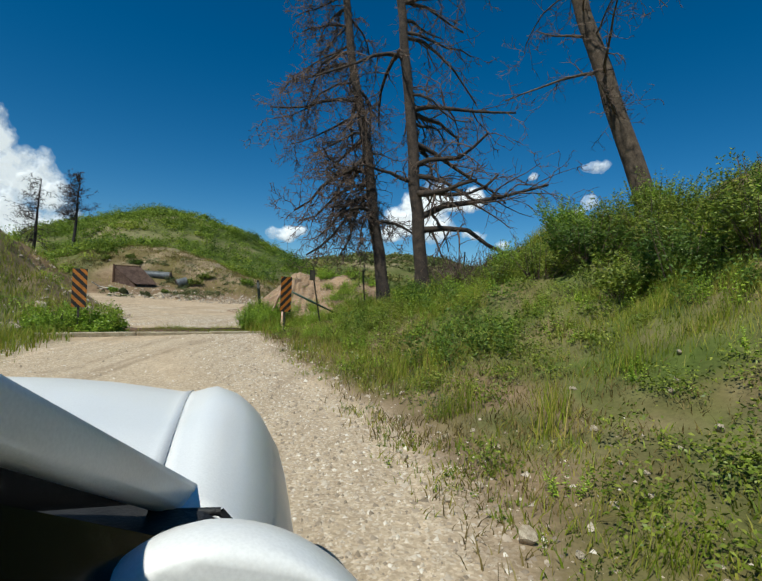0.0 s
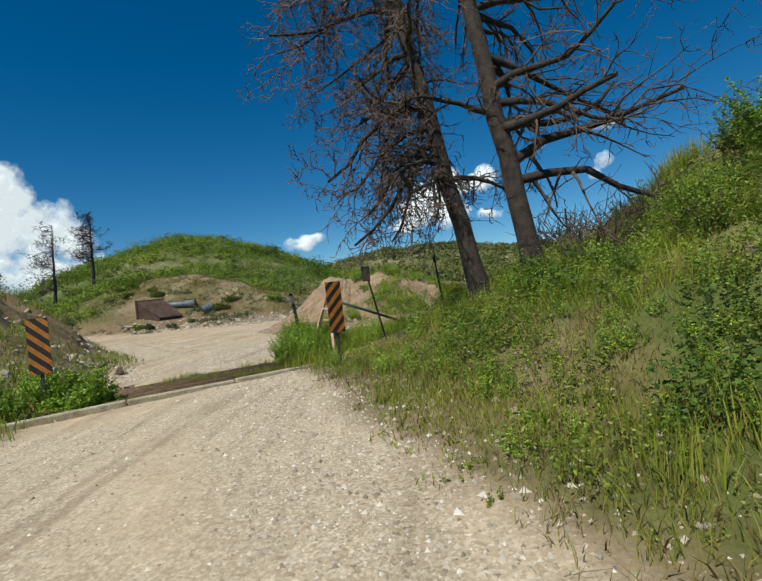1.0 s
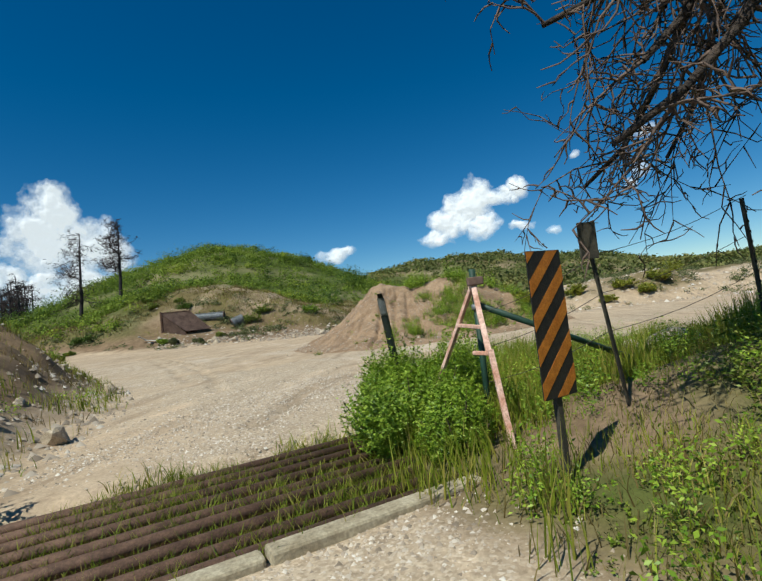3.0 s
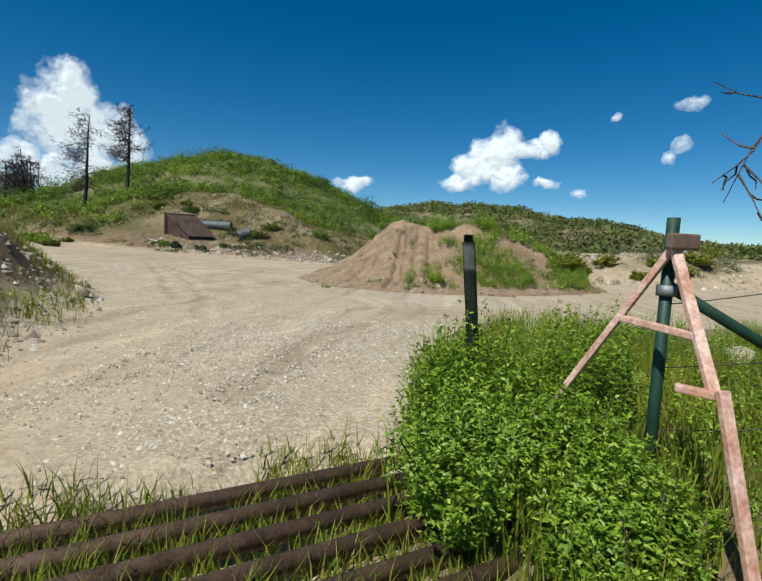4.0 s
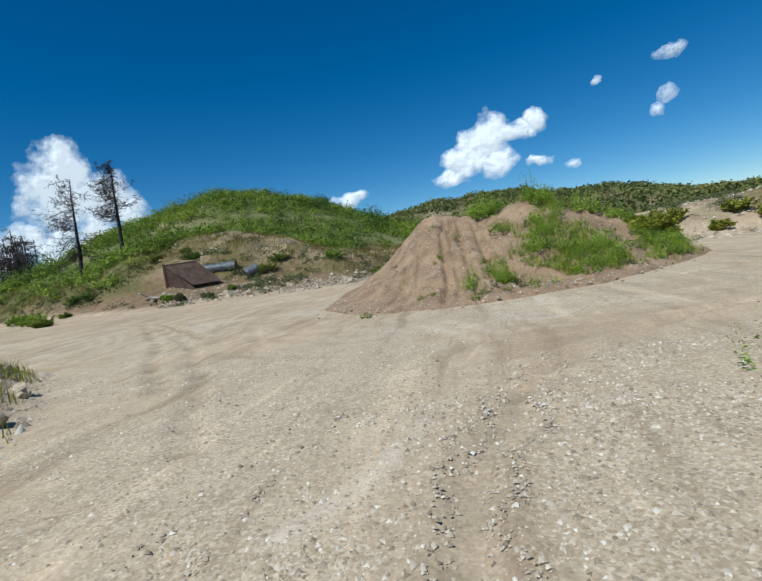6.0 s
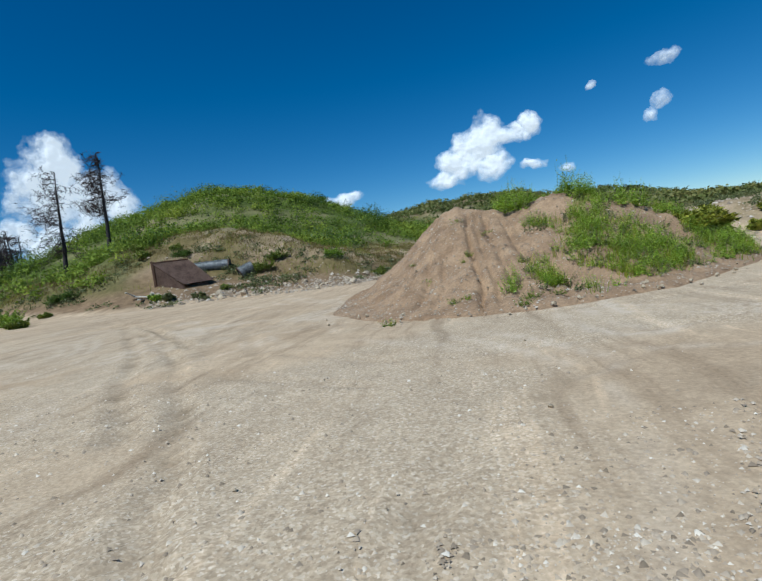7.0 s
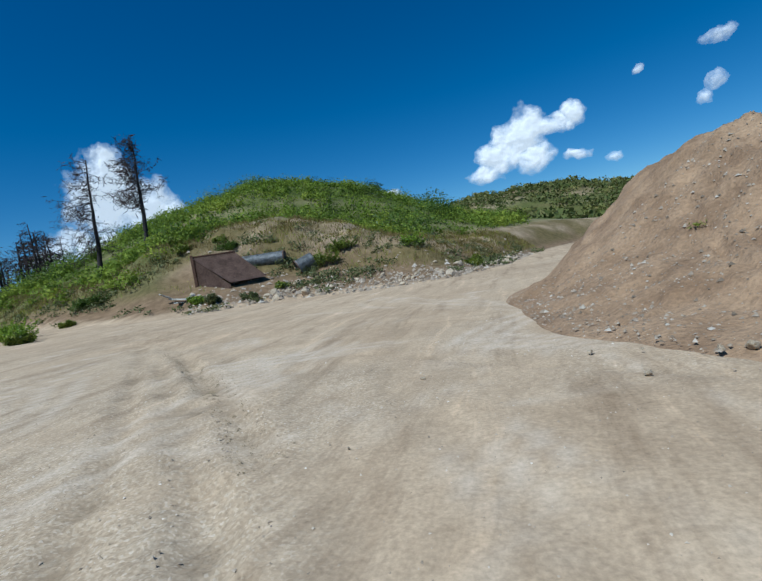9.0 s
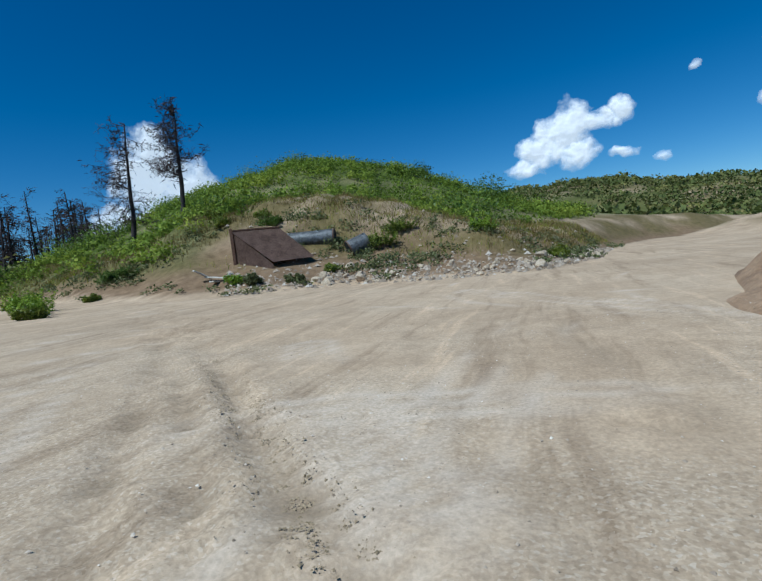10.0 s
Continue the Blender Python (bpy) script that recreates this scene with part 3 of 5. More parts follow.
def bush(name, x, y, rx, ry, h, n, leaf, mat, label, category="bush", seed=1, group="", z=None):
    """A bush of many leafy shoots that rise and spread from its foot."""
    z = float(surface(x, y)[0]) if z is None else z
    ob = empty(name, pose(x, y, z - 0.03), label, category, group)
    g = np.random.default_rng(seed + 500)
    per = 36
    m = max(12, n // per)
    tip = bush_points(m, rx, ry, h, max(6, int(12 * rx)), seed)
    tip[:, 2] *= 0.85 + 0.3 * g.random(m)
    root = tip * np.array([0.45, 0.45, 0]) + g.normal(0, 0.04, (m, 3)) * np.array([1, 1, 0])
    t = g.uniform(0.3, 1, (m, per)) ** 0.7
    bend = np.sin(t * np.pi)[..., None] * g.normal(0, 0.06, (m, 1, 3))
    p = (root[:, None] + (tip - root)[:, None] * t[..., None] + bend).reshape(-1, 3)
    a = g.uniform(0, 2 * np.pi, (m, per))
    way = np.stack([np.cos(a), np.sin(a), g.normal(0.35, 0.45, (m, per))], -1)
    way = (way + (tip - root)[:, None] * (0.5 * t ** 3)[..., None]).reshape(-1, 3)
    size = (g.uniform(0.55, 1.35, (m, per)) * (1.15 - 0.55 * t) * leaf).ravel()
    put("foliage", leaves("foliage", p, size, way, 0.19, p - np.array([0, 0, 0.35 * h]), 0.35), mat, ob)
    k = min(m, 40)
    put("stem_cluster", tubes("stem_cluster", root[:k], tip[:k], np.full(k, 0.008), np.full(k, 0.003), 4), TWIG, ob, "", "", "", "stuff")
    return ob


# ---- dead trees ----
def grow(base, top, r0, r1, limbs, seed, droop=0.0, twigs=1.0, first=0.25, reach=3.0, thick=0.12, bow=0.3, side=None, extra=(), fine=0.0085):
    """Segments of a bare tree: trunk pieces, limbs and twigs."""
    g = np.random.default_rng(seed)
    base, top = np.array(base, float), np.array(top, float)
    n = 14
    t = np.linspace(0, 1, n + 1)
    line = base + (top - base) * t[:, None]
    wob = np.cumsum(g.normal(0, 0.022, (n + 1, 3)), 0) * np.array([1, 1, 0.2])
    line = line + (wob - wob[0]) * np.linalg.norm(top - base) / 8
    rad = r0 + (r1 - r0) * t ** 0.9
    rad[0] *= 1.35
    trunk = [(line[k], line[k + 1], rad[k], rad[k + 1]) for k in range(n)]
    limbs_made = []

    def branch(p, d, length, r, level):
        steps = 5 if level == 0 else 4 if level == 1 else 3
        for k in range(steps):
            seg = length / steps
            d = d + g.normal(0, 0.2 + 0.06 * level, 3) + np.array([0, 0, (-droop if k < steps * 0.6 else bow) * (1.0 if level < 2 else 0.4)])
            d = d / np.linalg.norm(d)
            e = p + d * seg
            r2 = r * (0.80 if level == 0 else 0.72)
            limbs_made[-1][0 if level == 0 else 1].append((p, e, r, r2))
            kids = {0: 2.6, 1: 2.3, 2: 0.9}.get(level, 0) * twigs
            for _ in range(int(kids + g.random())):
                if level < 3 and length > 0.1:
                    f = g.normal(0, 1, 3)
                    f = d * 0.7 + f / np.linalg.norm(f) * 0.9
                    branch(p + (e - p) * g.random(), f / np.linalg.norm(f), length * g.uniform(0.28, 0.5), max(r2 * 0.6, fine), level + 1)
            p, r = e, r2
    for k in range(limbs):
        f = first + (1 - first) * (k + g.random()) / limbs
        i = min(int(f * n), n - 1)
        p = line[i] + (line[i + 1] - line[i]) * (f * n - i)
        a = g.uniform(0, 2 * np.pi) if side is None or g.random() < 0.35 else side + g.normal(0, 0.7)
        L = reach * (0.45 + 0.55 * np.sin(np.pi * min(1, (f - first) / (1 - first) * 0.75 + 0.25))) * g.uniform(0.6, 1.15)
        limbs_made.append(([], []))
        branch(p, np.array([np.cos(a), np.sin(a), g.uniform(-0.1, 0.35)]), L, thick * (1.1 - 0.7 * f) * g.uniform(0.5, 1.0), 0)
    for f, way, L, r in extra:
        i = min(int(f * n), n - 1)
        limbs_made.append(([], []))
        branch(line[i] + (line[i + 1] - line[i]) * (f * n - i), np.array(way, float) / np.linalg.norm(way), L, r, 0)
    return trunk, limbs_made


def dead_tree(name, label, segs, bark, twig, group="", crown=0):
    trunk, limbs = segs
    base = np.array(trunk[0][0])
    ob = empty(name, pose(*base), label, "tree", group)

    def mesh(key, s, sides, mat, parent, kind=""):
        if s:
            a, b, r, q = (np.array(v) for v in zip(*s))
            return put(key, tubes(key, a - base, b - base, r, q, sides), mat, parent, "", "", "", kind)
    mesh("trunk", trunk, 14, bark, ob)
    if crown:
        ends = np.array([seg[1] for big, small in limbs for seg in big + small if seg[1][2] - base[2] > 0.3 * (trunk[-1][1][2] - base[2])]) - base
        pick = ends[rng.integers(0, len(ends), crown)] + rng.normal(0, 0.18, (crown, 3))
        put("crown", leaves("crown", pick, rng.uniform(0.3, 0.75, crown), rng.normal(size=(crown, 3)) * np.array([1, 1, 0.6]), 0.06), twig, ob, "", "", "", "stuff")
    for big, small in limbs:
        limb = mesh("limb", big, 6, bark, ob)
        mesh("twig_spray", small, 3, twig, limb, "stuff")
    return ob


dead_tree("dead_pine", "tall dead charred pine with dense drooping bare twigs", grow((0.08, 10.95, hz(0.08, 10.95) - 0.15), (-1.4, 11.2, 10.5), 0.155, 0.075, 34, 11, 0.25, 0.93, 0.2, 2.15, 0.085, 0.1, math.pi * 0.95, ((0.27, (-1, 0.1, 0.2), 2.1, 0.06), (0.3, (-0.35, 0.9, 0.1), 3.0, 0.06), (0.36, (-0.2, 0.95, 0.1), 3.2, 0.06))), BARK, TWIG, "dead pines by the road")
dead_tree("dead_pine", "thick dead charred pine with long bare limbs", grow((0.95, 11.0, hz(0.95, 11.0) - 0.15), (-0.1, 11.6, 11.0), 0.17, 0.085, 26, 12, 0.16, 0.62, 0.24, 2.7, 0.11, 0.1, 0.3, ((0.2, (1, 0.0, 0.75), 3.8, 0.1), (0.17, (0.95, 0.3, 0.1), 3.0, 0.09), (0.29, (-0.8, -0.4, 0.2), 1.6, 0.06))), BARK, TWIG, "dead pines by the road")
dead_tree("dead_pine", "leaning dead grey-brown pine on the bank", grow((7.2, 12.3, hz(7.2, 12.3) - 0.2), (3.2, 12.2, 13.5), 0.3, 0.14, 16, 13, 0.0, 0.6, 0.3, 2.6, 0.07, 0.1), BARK_GREY, TWIG, "dead pines by the road")
dead_tree("dead_pine", "slim burnt pine standing on the hillside", grow((-43.9, 56.2, hz(-43.9, 56.2) - 0.3), (-43.6, 56.6, 14.2), 0.24, 0.04, 44, 14, 0.12, 0.5, 0.25, 2.8, 0.06, 0.22, 3.83, (), 0.016), BURNT, CHAR, "burnt pines on the hill", 160)
dead_tree("dead_pine", "slim burnt pine with a bushy rust-brown top", grow((-39.8, 57.4, hz(-39.8, 57.4) - 0.3), (-39.6, 57.6, 15.2), 0.24, 0.04, 48, 15, 0.05, 0.55, 0.42, 2.4, 0.06, 0.2, 3.6, (), 0.018), BURNT, CHAR, "burnt pines on the hill", 420)

# ---- entrance: signs, posts, wing frame, cattle guard ----
def hazard_sign(x, y, z0, face, lean, stripe, size=0.92):
    """A tall striped hazard board on a steel post."""
    ob = empty("hazard_sign", pose(x, y, z0, 0, lean, face), "orange and black striped hazard marker board on a dark post", "sign", "hazard boards at the cattle guard")
    ob.scale = (size, size, size)
    part("post", box_bm(0.05, 0.035, 1.4, (0, 0.03, 0.35), 0.006), DARKPOST, ob)
    part("board", box_bm(0.305, 0.006, 0.915, (0, 0, 0.96), 0.0), BLACKPAINT, ob, "black backing board with rounded corners")
    for k in range(-1, 6):
        # slanted stripes, clipped to the board
        bm = bmesh.new()
        c = 0.5 + k * 0.21
        pts = [(-0.152, c), (-0.152, c + 0.1), (0.152, c + 0.1 + stripe * 0.305), (0.152, c + stripe * 0.305)]
        vs = [bm.verts.new((px, -0.0045, pz)) for px, pz in pts]
        bm.faces.new(vs)
        for plane, n in (((0, 0, 0.506), (0, 0, -1)), ((0, 0, 1.414), (0, 0, 1))):
            bmesh.ops.bisect_plane(bm, geom=bm.verts[:] + bm.edges[:] + bm.faces[:], plane_co=plane, plane_no=n, clear_outer=True)
        if bm.faces:
            bmesh.ops.solidify(bm, geom=bm.faces[:], thickness=0.0012)
            part("stripe", bm, ORANGE, ob, "orange slanted stripe")
        else:
            bm.free()
    return ob


hazard_sign(-2.33, 11.1, 0.36, 38, 0, 1.0)
hazard_sign(-6.62, 9.97, 0.3, 30, 0, -1.0)


def bent_post(x, y, z0, tip, w, label, mats):
    """A flexible roadside marker: a thin curved strip with a lighter patch at its top."""
    ob = empty("delineator_post", pose(x, y, z0), label, "marker post")

    def strip(lo, hi, off):
        bm = bmesh.new()
        rows = []
        for t in np.linspace(lo, hi, 7):
            c = Vector(tip) * t
            ring = []
            for k in range(7):
                a = (k / 6 - 0.5) * 1.9
                edge = w / 2 * (1 if t < 0.985 else 0.7)
                ring.append(bm.verts.new(c + Vector((edge * math.sin(a) / 0.813, -0.028 * math.cos(a) - off, 0))))
            rows.append(ring)
        for r0, r1 in zip(rows, rows[1:]):
            for k in range(6):
                bm.faces.new((r0[k], r0[k + 1], r1[k + 1], r1[k]))
        bmesh.ops.solidify(bm, geom=bm.faces[:], thickness=0.005)
        return bm
    part("strip", strip(0, 1, 0), mats[0], ob, shade=True)
    part("reflector", strip(0.84, 0.97, 0.004), mats[1], ob, "grey reflective patch", True)


DELIN = plain("dark olive plastic", (0.025, 0.035, 0.028), (0.05, 0.065, 0.05), 9, 0.45)
PATCH = plain("grey reflective film", (0.2, 0.21, 0.2), (0.32, 0.33, 0.31), 20, 0.35)
bent_post(-3.42, 13.1, 0.2, (-0.15, -0.1, 1.4), 0.075, "dark flexible marker post leaning beside the cattle guard", (DELIN, PATCH))

# wing frame of the cattle guard
wing = empty("wing_frame", pose(0, 0, 0), "rusty A-shaped steel wing of the cattle guard with faded pink paint", "wing frame")
APEX, LEG1, LEG2 = Vector((-2.67, 12.44, 1.57)), Vector((-2.55, 11.75, 0.2)), Vector((-3.3, 12.9, 0.22))
KINK = Vector((-2.63, 12.07, 1.0))
part("leg", bar_bm(KINK, APEX, 0.045, 0.03, 0.005), PINK, wing)
part("lower_leg", bar_bm(LEG1, KINK + Vector((0.01, -0.03, 0.03)), 0.045, 0.03, 0.005), PINK, wing, "scraped pink and rust lower leg")
part("leg", bar_bm(LEG2, APEX, 0.05, 0.03, 0.005), PINK, wing)
part("cross_bar", bar_bm(LEG2.lerp(APEX, 0.74), KINK.lerp(APEX, 0.35), 0.04, 0.03, 0.005), PINK, wing)
part("foot_bar", bar_bm(KINK, KINK + Vector((-0.12, 0.05, 0.01)), 0.045, 0.03, 0.005), PINK, wing)
part("apex_plate", box_bm(0.14, 0.04, 0.07, (0, 0, 0), 0.008, Matrix.Translation(APEX + Vector((0.02, -0.03, 0.02))) @ pose(0, 0, 0, 0, 0, 15)), RUSTPLATE, wing, "brown rusty plate")
part("bottom_rail", tube_bm((-2.55, 11.5, 0.2), (-3.9, 12.9, 0.17), 0.035, 0.035, 10), STEEL_RUST, wing, shade=True)

corner = empty("fence_corner_post", pose(-2.66, 12.5, 0.2), "dark green steel corner post with a slanted brace", "fence post")
part("post", tube_bm((0, 0, -0.2), (0.0, 0.0, 1.5), 0.026, 0.028, 12), GREENPAINT, corner, shade=True)
part("brace", tube_bm((0.02, 0.0, 1.18), (1.55, 0.75, 0.45), 0.028, 0.028, 10), GREENPAINT, corner, shade=True)
part("band", tube_bm((0, 0, 1.14), (0, 0, 1.19), 0.043, 0.043, 12), GALV, corner, shade=True)


def t_post(x, y, tall, lean, label, board=False, z=None):
    z = float(surface(x, y)[0]) if z is None else z
    ob = empty("fence_post", pose(x, y, z - 0.05, 0, 0, 20), label, "fence post", "fence posts along the bank")
    top = Vector((lean[0], lean[1], tall))
    part("stem", bar_bm((0, 0, 0), top, 0.012, 0.035), DARKPOST, ob)
    part("flange", bar_bm((0, 0.014, 0), top + Vector((0, 0.014, 0)), 0.016, 0.008), DARKPOST, ob)
    for k in range(8):
        part("stud", box_bm(0.012, 0.012, 0.02, tuple(top * (0.5 + 0.06 * k) + Vector((0, -0.01, 0)))), DARKPOST, ob)
    if board:
        part("plate", box_bm(0.15, 0.012, 0.27, tuple(top - Vector((0, 0.02, 0.1))), 0.004), DARKPOST, ob, "dark flat plate at the top of the post")
    return ob


t_post(-1.62, 12.15, 1.42, (-0.3, -0.15), "dark leaning steel post with a flat plate on top", True)
t_post(-0.46, 12.35, 1.3, (-0.14, -0.05), "slim dark steel fence post in tall grass", False, 0.72)
t_post(4.3, 5.75, 1.0, (-0.05, 0.0), "slim dark steel fence post on top of the bank")
t_post(2.2, 13.3, 1.2, (0.05, 0.0), "slim dark steel fence post among the shrubs")

# barbed wire from the corner post along the bank
wire_ob = empty("fence_wire", pose(0, 0, 0), "thin rusty barbed wire strands between the fence posts", "fence wire")
WIRE = plain("rusty wire", (0.06, 0.05, 0.045), (0.14, 0.11, 0.09), 30, 0.6, 0.6)
posts = [(-2.66, 12.5, 0.25), (-1.72, 12.1, 0.62), (-0.5, 12.33, 0.95)]
for lift in (0.45, 0.75, 1.05):
    a, b = [], []
    for p, q in zip(posts, posts[1:]):
        for k in range(6):
            s0, s1 = k / 6, (k + 1) / 6
            sag = lambda s: -0.05 * math.sin(math.pi * s)
            a.append([p[i] + (q[i] - p[i]) * s0 + ((lift + sag(s0)) if i == 2 else 0) for i in range(3)])
            b.append([p[i] + (q[i] - p[i]) * s1 + ((lift + sag(s1)) if i == 2 else 0) for i in range(3)])
    put("strand", tubes("strand", a, b, np.full(len(a), 0.0025), np.full(len(a), 0.0025), 4), WIRE, wire_ob)

# cattle guard
guard = empty("cattle_guard", pose(0, 0, 0), "cattle guard of rusty steel rails with a pale timber sill", "cattle guard")
U3, N3, O3 = Vector((*GUARD_U, 0)), Vector((*GUARD_N, 0)), Vector((*GUARD_AT, 0))
SILLZ = 0.25
for k in range(9):
    n = 0.2 + k * 0.2
    j = rng.uniform(-0.01, 0.01)
    a, b = O3 + N3 * n + U3 * rng.uniform(-0.28, -0.1), O3 + N3 * n + U3 * 4.45
    a.z = b.z = SILLZ - 0.035 + j
    part("rail", tube_bm(a, b, 0.043, 0.043, 12), STEEL_RUST, guard, shade=True)
cuts = [-0.15, 1.25, 2.75, 4.5]
for u0, u1 in zip(cuts, cuts[1:]):
    a, b = O3 + U3 * (u0 + 0.01), O3 + U3 * (u1 - 0.01)
    a.z, b.z = SILLZ + rng.uniform(-0.01, 0.01), SILLZ + rng.uniform(-0.01, 0.01)
    part("sill_beam", bar_bm(a, b, 0.13, 0.12, 0.018), WOOD, guard, "pale weathered timber sill")

# ---- steel bin, culvert pipes and rubble at the cut bank ----
bin_ob = empty("steel_bin", pose(-28.0, 46.8, 1.45, 0, 0, 35), "rusty brown sloping steel chute standing in weeds", "steel bin")


def plate(pts, thick, mat, name, label=""):
    bm = bmesh.new()
    bm.faces.new([bm.verts.new(p) for p in pts])
    bmesh.ops.solidify(bm, geom=bm.faces[:], thickness=thick)
    part(name, bm, mat, bin_ob, label)


plate([(-0.1, 0, 2.0), (2.4, 0.2, 2.0), (3.8, -1.7, 0.25), (1.7, -2.0, 0.2)], 0.06, RUSTPLATE, "sloping_lid", "rust-brown sloping plate")
plate([(0, 0.06, -0.3), (2.35, 0.25, -0.3), (2.35, 0.25, 1.9), (0, 0.06, 1.9)], 0.05, RUSTPLATE, "back_plate")
plate([(0.02, 0, -0.3), (0.02, 0, 1.9), (1.7, -1.95, 0.1), (1.7, -1.95, -0.3)], 0.05, RUSTPLATE, "side_plate")
part("corner_post", box_bm(0.16, 0.16, 2.5, (-0.08, 0.0, 0.9), 0.01), STEEL_RUST, bin_ob)
part("edge_beam", bar_bm((-0.1, 0, 2.04), (2.4, 0.2, 2.04), 0.1, 0.08, 0.01), STEEL_RUST, bin_ob)


def culvert(x, y, z, yaw, pitch, length, radius, label):
    ob = empty("culvert_pipe", pose(x, y, z, 0, pitch, yaw), label, "pipe", "old culvert pipes")
    bm = bmesh.new()
    n, sides = int(length / 0.06), 28
    rings = []
    for k in range(n + 1):
        r = radius + 0.01 * math.sin(k * math.pi / 1.5)
        rings.append([bm.verts.new((k * length / n, r * math.cos(a), r * math.sin(a))) for a in (2 * math.pi * i / sides for i in range(sides))])
    for r0, r1 in zip(rings, rings[1:]):
        for i in range(sides):
            bm.faces.new((r0[i], r0[(i + 1) % sides], r1[(i + 1) % sides], r1[i]))
    bmesh.ops.solidify(bm, geom=bm.faces[:], thickness=-0.02)
    part("pipe_wall", bm, GALV, ob, shade=True)
    bm = tube_bm((length - 0.03, 0, 0), (length + 0.02, 0, 0), radius + 0.03, radius + 0.03, 28, False)
    bmesh.ops.solidify(bm, geom=bm.faces[:], thickness=0.03)
    part("end_rim", bm, STEEL_RUST, ob, "dark rusty rim")
    return ob


culvert(-26.6, 49.2, 2.75, 12, 1, 3.0, 0.42, "grey corrugated steel culvert pipe lying on the bank")
culvert(-21.7, 49.5, hz(-21.9, 49.4) + 0.5, 215, 20, 1.1, 0.48, "short tilted piece of corrugated culvert pipe")


PALE = plain("pale broken board", (0.5, 0.48, 0.42), (0.7, 0.68, 0.62), 3, 0.85)
for dx, dy, length, yaw, pitch in ((-0.2, -0.1, 0.9, 60, 30), (0.35, 0.15, 1.1, 10, 8), (0.9, 0.3, 0.8, 150, 15), (0.5, -0.2, 0.6, 100, 5), (1.3, 0.1, 0.7, 30, 12)):
    x, y = -28.0 + dx, 44.4 + dy
    slab = new("broken_board")
    slab.matrix_world = pose(x, y, hz(x, y) + 0.12 + length * 0.5 * math.sin(radians(pitch)), 0, pitch, yaw)
    tagged(slab, "pale broken board lying in the weeds by the chute", "debris", "debris by the chute")
    part("plank", box_bm(length, 0.24, 0.05, (0, 0, 0), 0.008), PALE, slab)


def rock_mesh(seed, detail=2):
    g = np.random.default_rng(seed)
    bm = bmesh.new()
    bmesh.ops.create_icosphere(bm, subdivisions=detail, radius=0.5)
    ax = g.normal(size=(9, 3))
    ax /= np.linalg.norm(ax, axis=1, keepdims=True)
    cut = g.uniform(0.2, 0.36, 9)
    for v in bm.verts:
        p = np.array(v.co)
        for n, c in zip(ax, cut):
            over = p @ n - c
            if over > 0:
                p = p - n * over * 0.9
        v.co = Vector(p * (1, 0.8, 0.7)) + Vector(g.normal(0, 0.012, 3))
    me = bpy.data.meshes.new("rock")
    bm.to_mesh(me)
    bm.free()
    me.materials.append(ROCK)
    return me


ROCKS = [rock_mesh(k) for k in range(7)]


def rock(x, y, size, label, group, sink=0.2, name="rock"):
    ob = new(name, ROCKS[int(rng.integers(0, 7))])
    ob.matrix_world = pose(x, y, float(surface(x, y)[0]) + size * (0.32 - sink), *rng.uniform(-25, 25, 2), rng.uniform(0, 360)) @ Matrix.Diagonal((size, size, size, 1))
    return tagged(ob, label, "rock", group)


for k in range(200):
    az = radians(rng.uniform(6, 30))
    r = lin(CUT_R, math.degrees(az)) + rng.gamma(1.6, 1.1) - 0.3
    rock(-5 - r * math.sin(az), 14 + r * math.cos(az), float(np.clip(rng.gamma(2.2, 0.11), 0.1, 0.75)), "pale angular rubble stone at the foot of the cut bank", "rubble at the cut bank")
for k in range(60):
    y = rng.uniform(9.5, 22.5)
    x = lin(LEFT_EDGE, y) - rng.gamma(1.7, 1.1)
    rock(x, y, float(np.clip(rng.gamma(2.0, 0.09), 0.06, 0.5)), "pale brown rubble stone on the low bank", "rubble on the entrance bank")
for x, y, s in ((0.35, 16.2, 0.9), (1.1, 16.5, 0.7), (0.0, 16.7, 0.5)):
    rock(x, y, s, "large pale boulder in the grass behind the fence", "boulders behind the fence", 0.1, "boulder")
for k in range(70):
    y = rng.uniform(0.5, 9.5)
    x = lin(EDGE, y) + rng.gamma(1.5, 0.9) + 0.2
    rock(x, y, float(rng.uniform(0.03, 0.1)), "small pale stone at the road edge", "stones on the bank", 0.15, "stone")
for x, y, size in ((0.97, 2.3, 0.15), (0.62, 2.75, 0.06), (0.85, 2.95, 0.07), (2.62, 3.9, 0.09), (2.72, 4.0, 0.06), (2.5, 3.1, 0.1), (2.2, 3.05, 0.06), (2.9, 4.25, 0.08), (1.9, 2.9, 0.06)):
    rock(x, y, size, "pale weathered stone lying on the open soil of the bank", "stones on the bank", 0.1, "stone")
for k in range(18):
    rock(rng.uniform(-16, -4), rng.uniform(15, 34), float(rng.uniform(0.03, 0.07)), "small stone lying on the pit floor", "stones on the pit floor", 0.15, "stone")
for k in range(40):
    x = rng.uniform(-10.5, 2)
    rock(x, float(np.interp(x, [-11, -8, -5, -2, 1, 3], [28.0, 25.8, 25.0, 26.2, 29.0, 31.5])) + rng.uniform(-0.2, 1.2), float(rng.uniform(0.05, 0.16)), "small stone at the foot of the mound", "stones at the mound", 0.15, "stone")


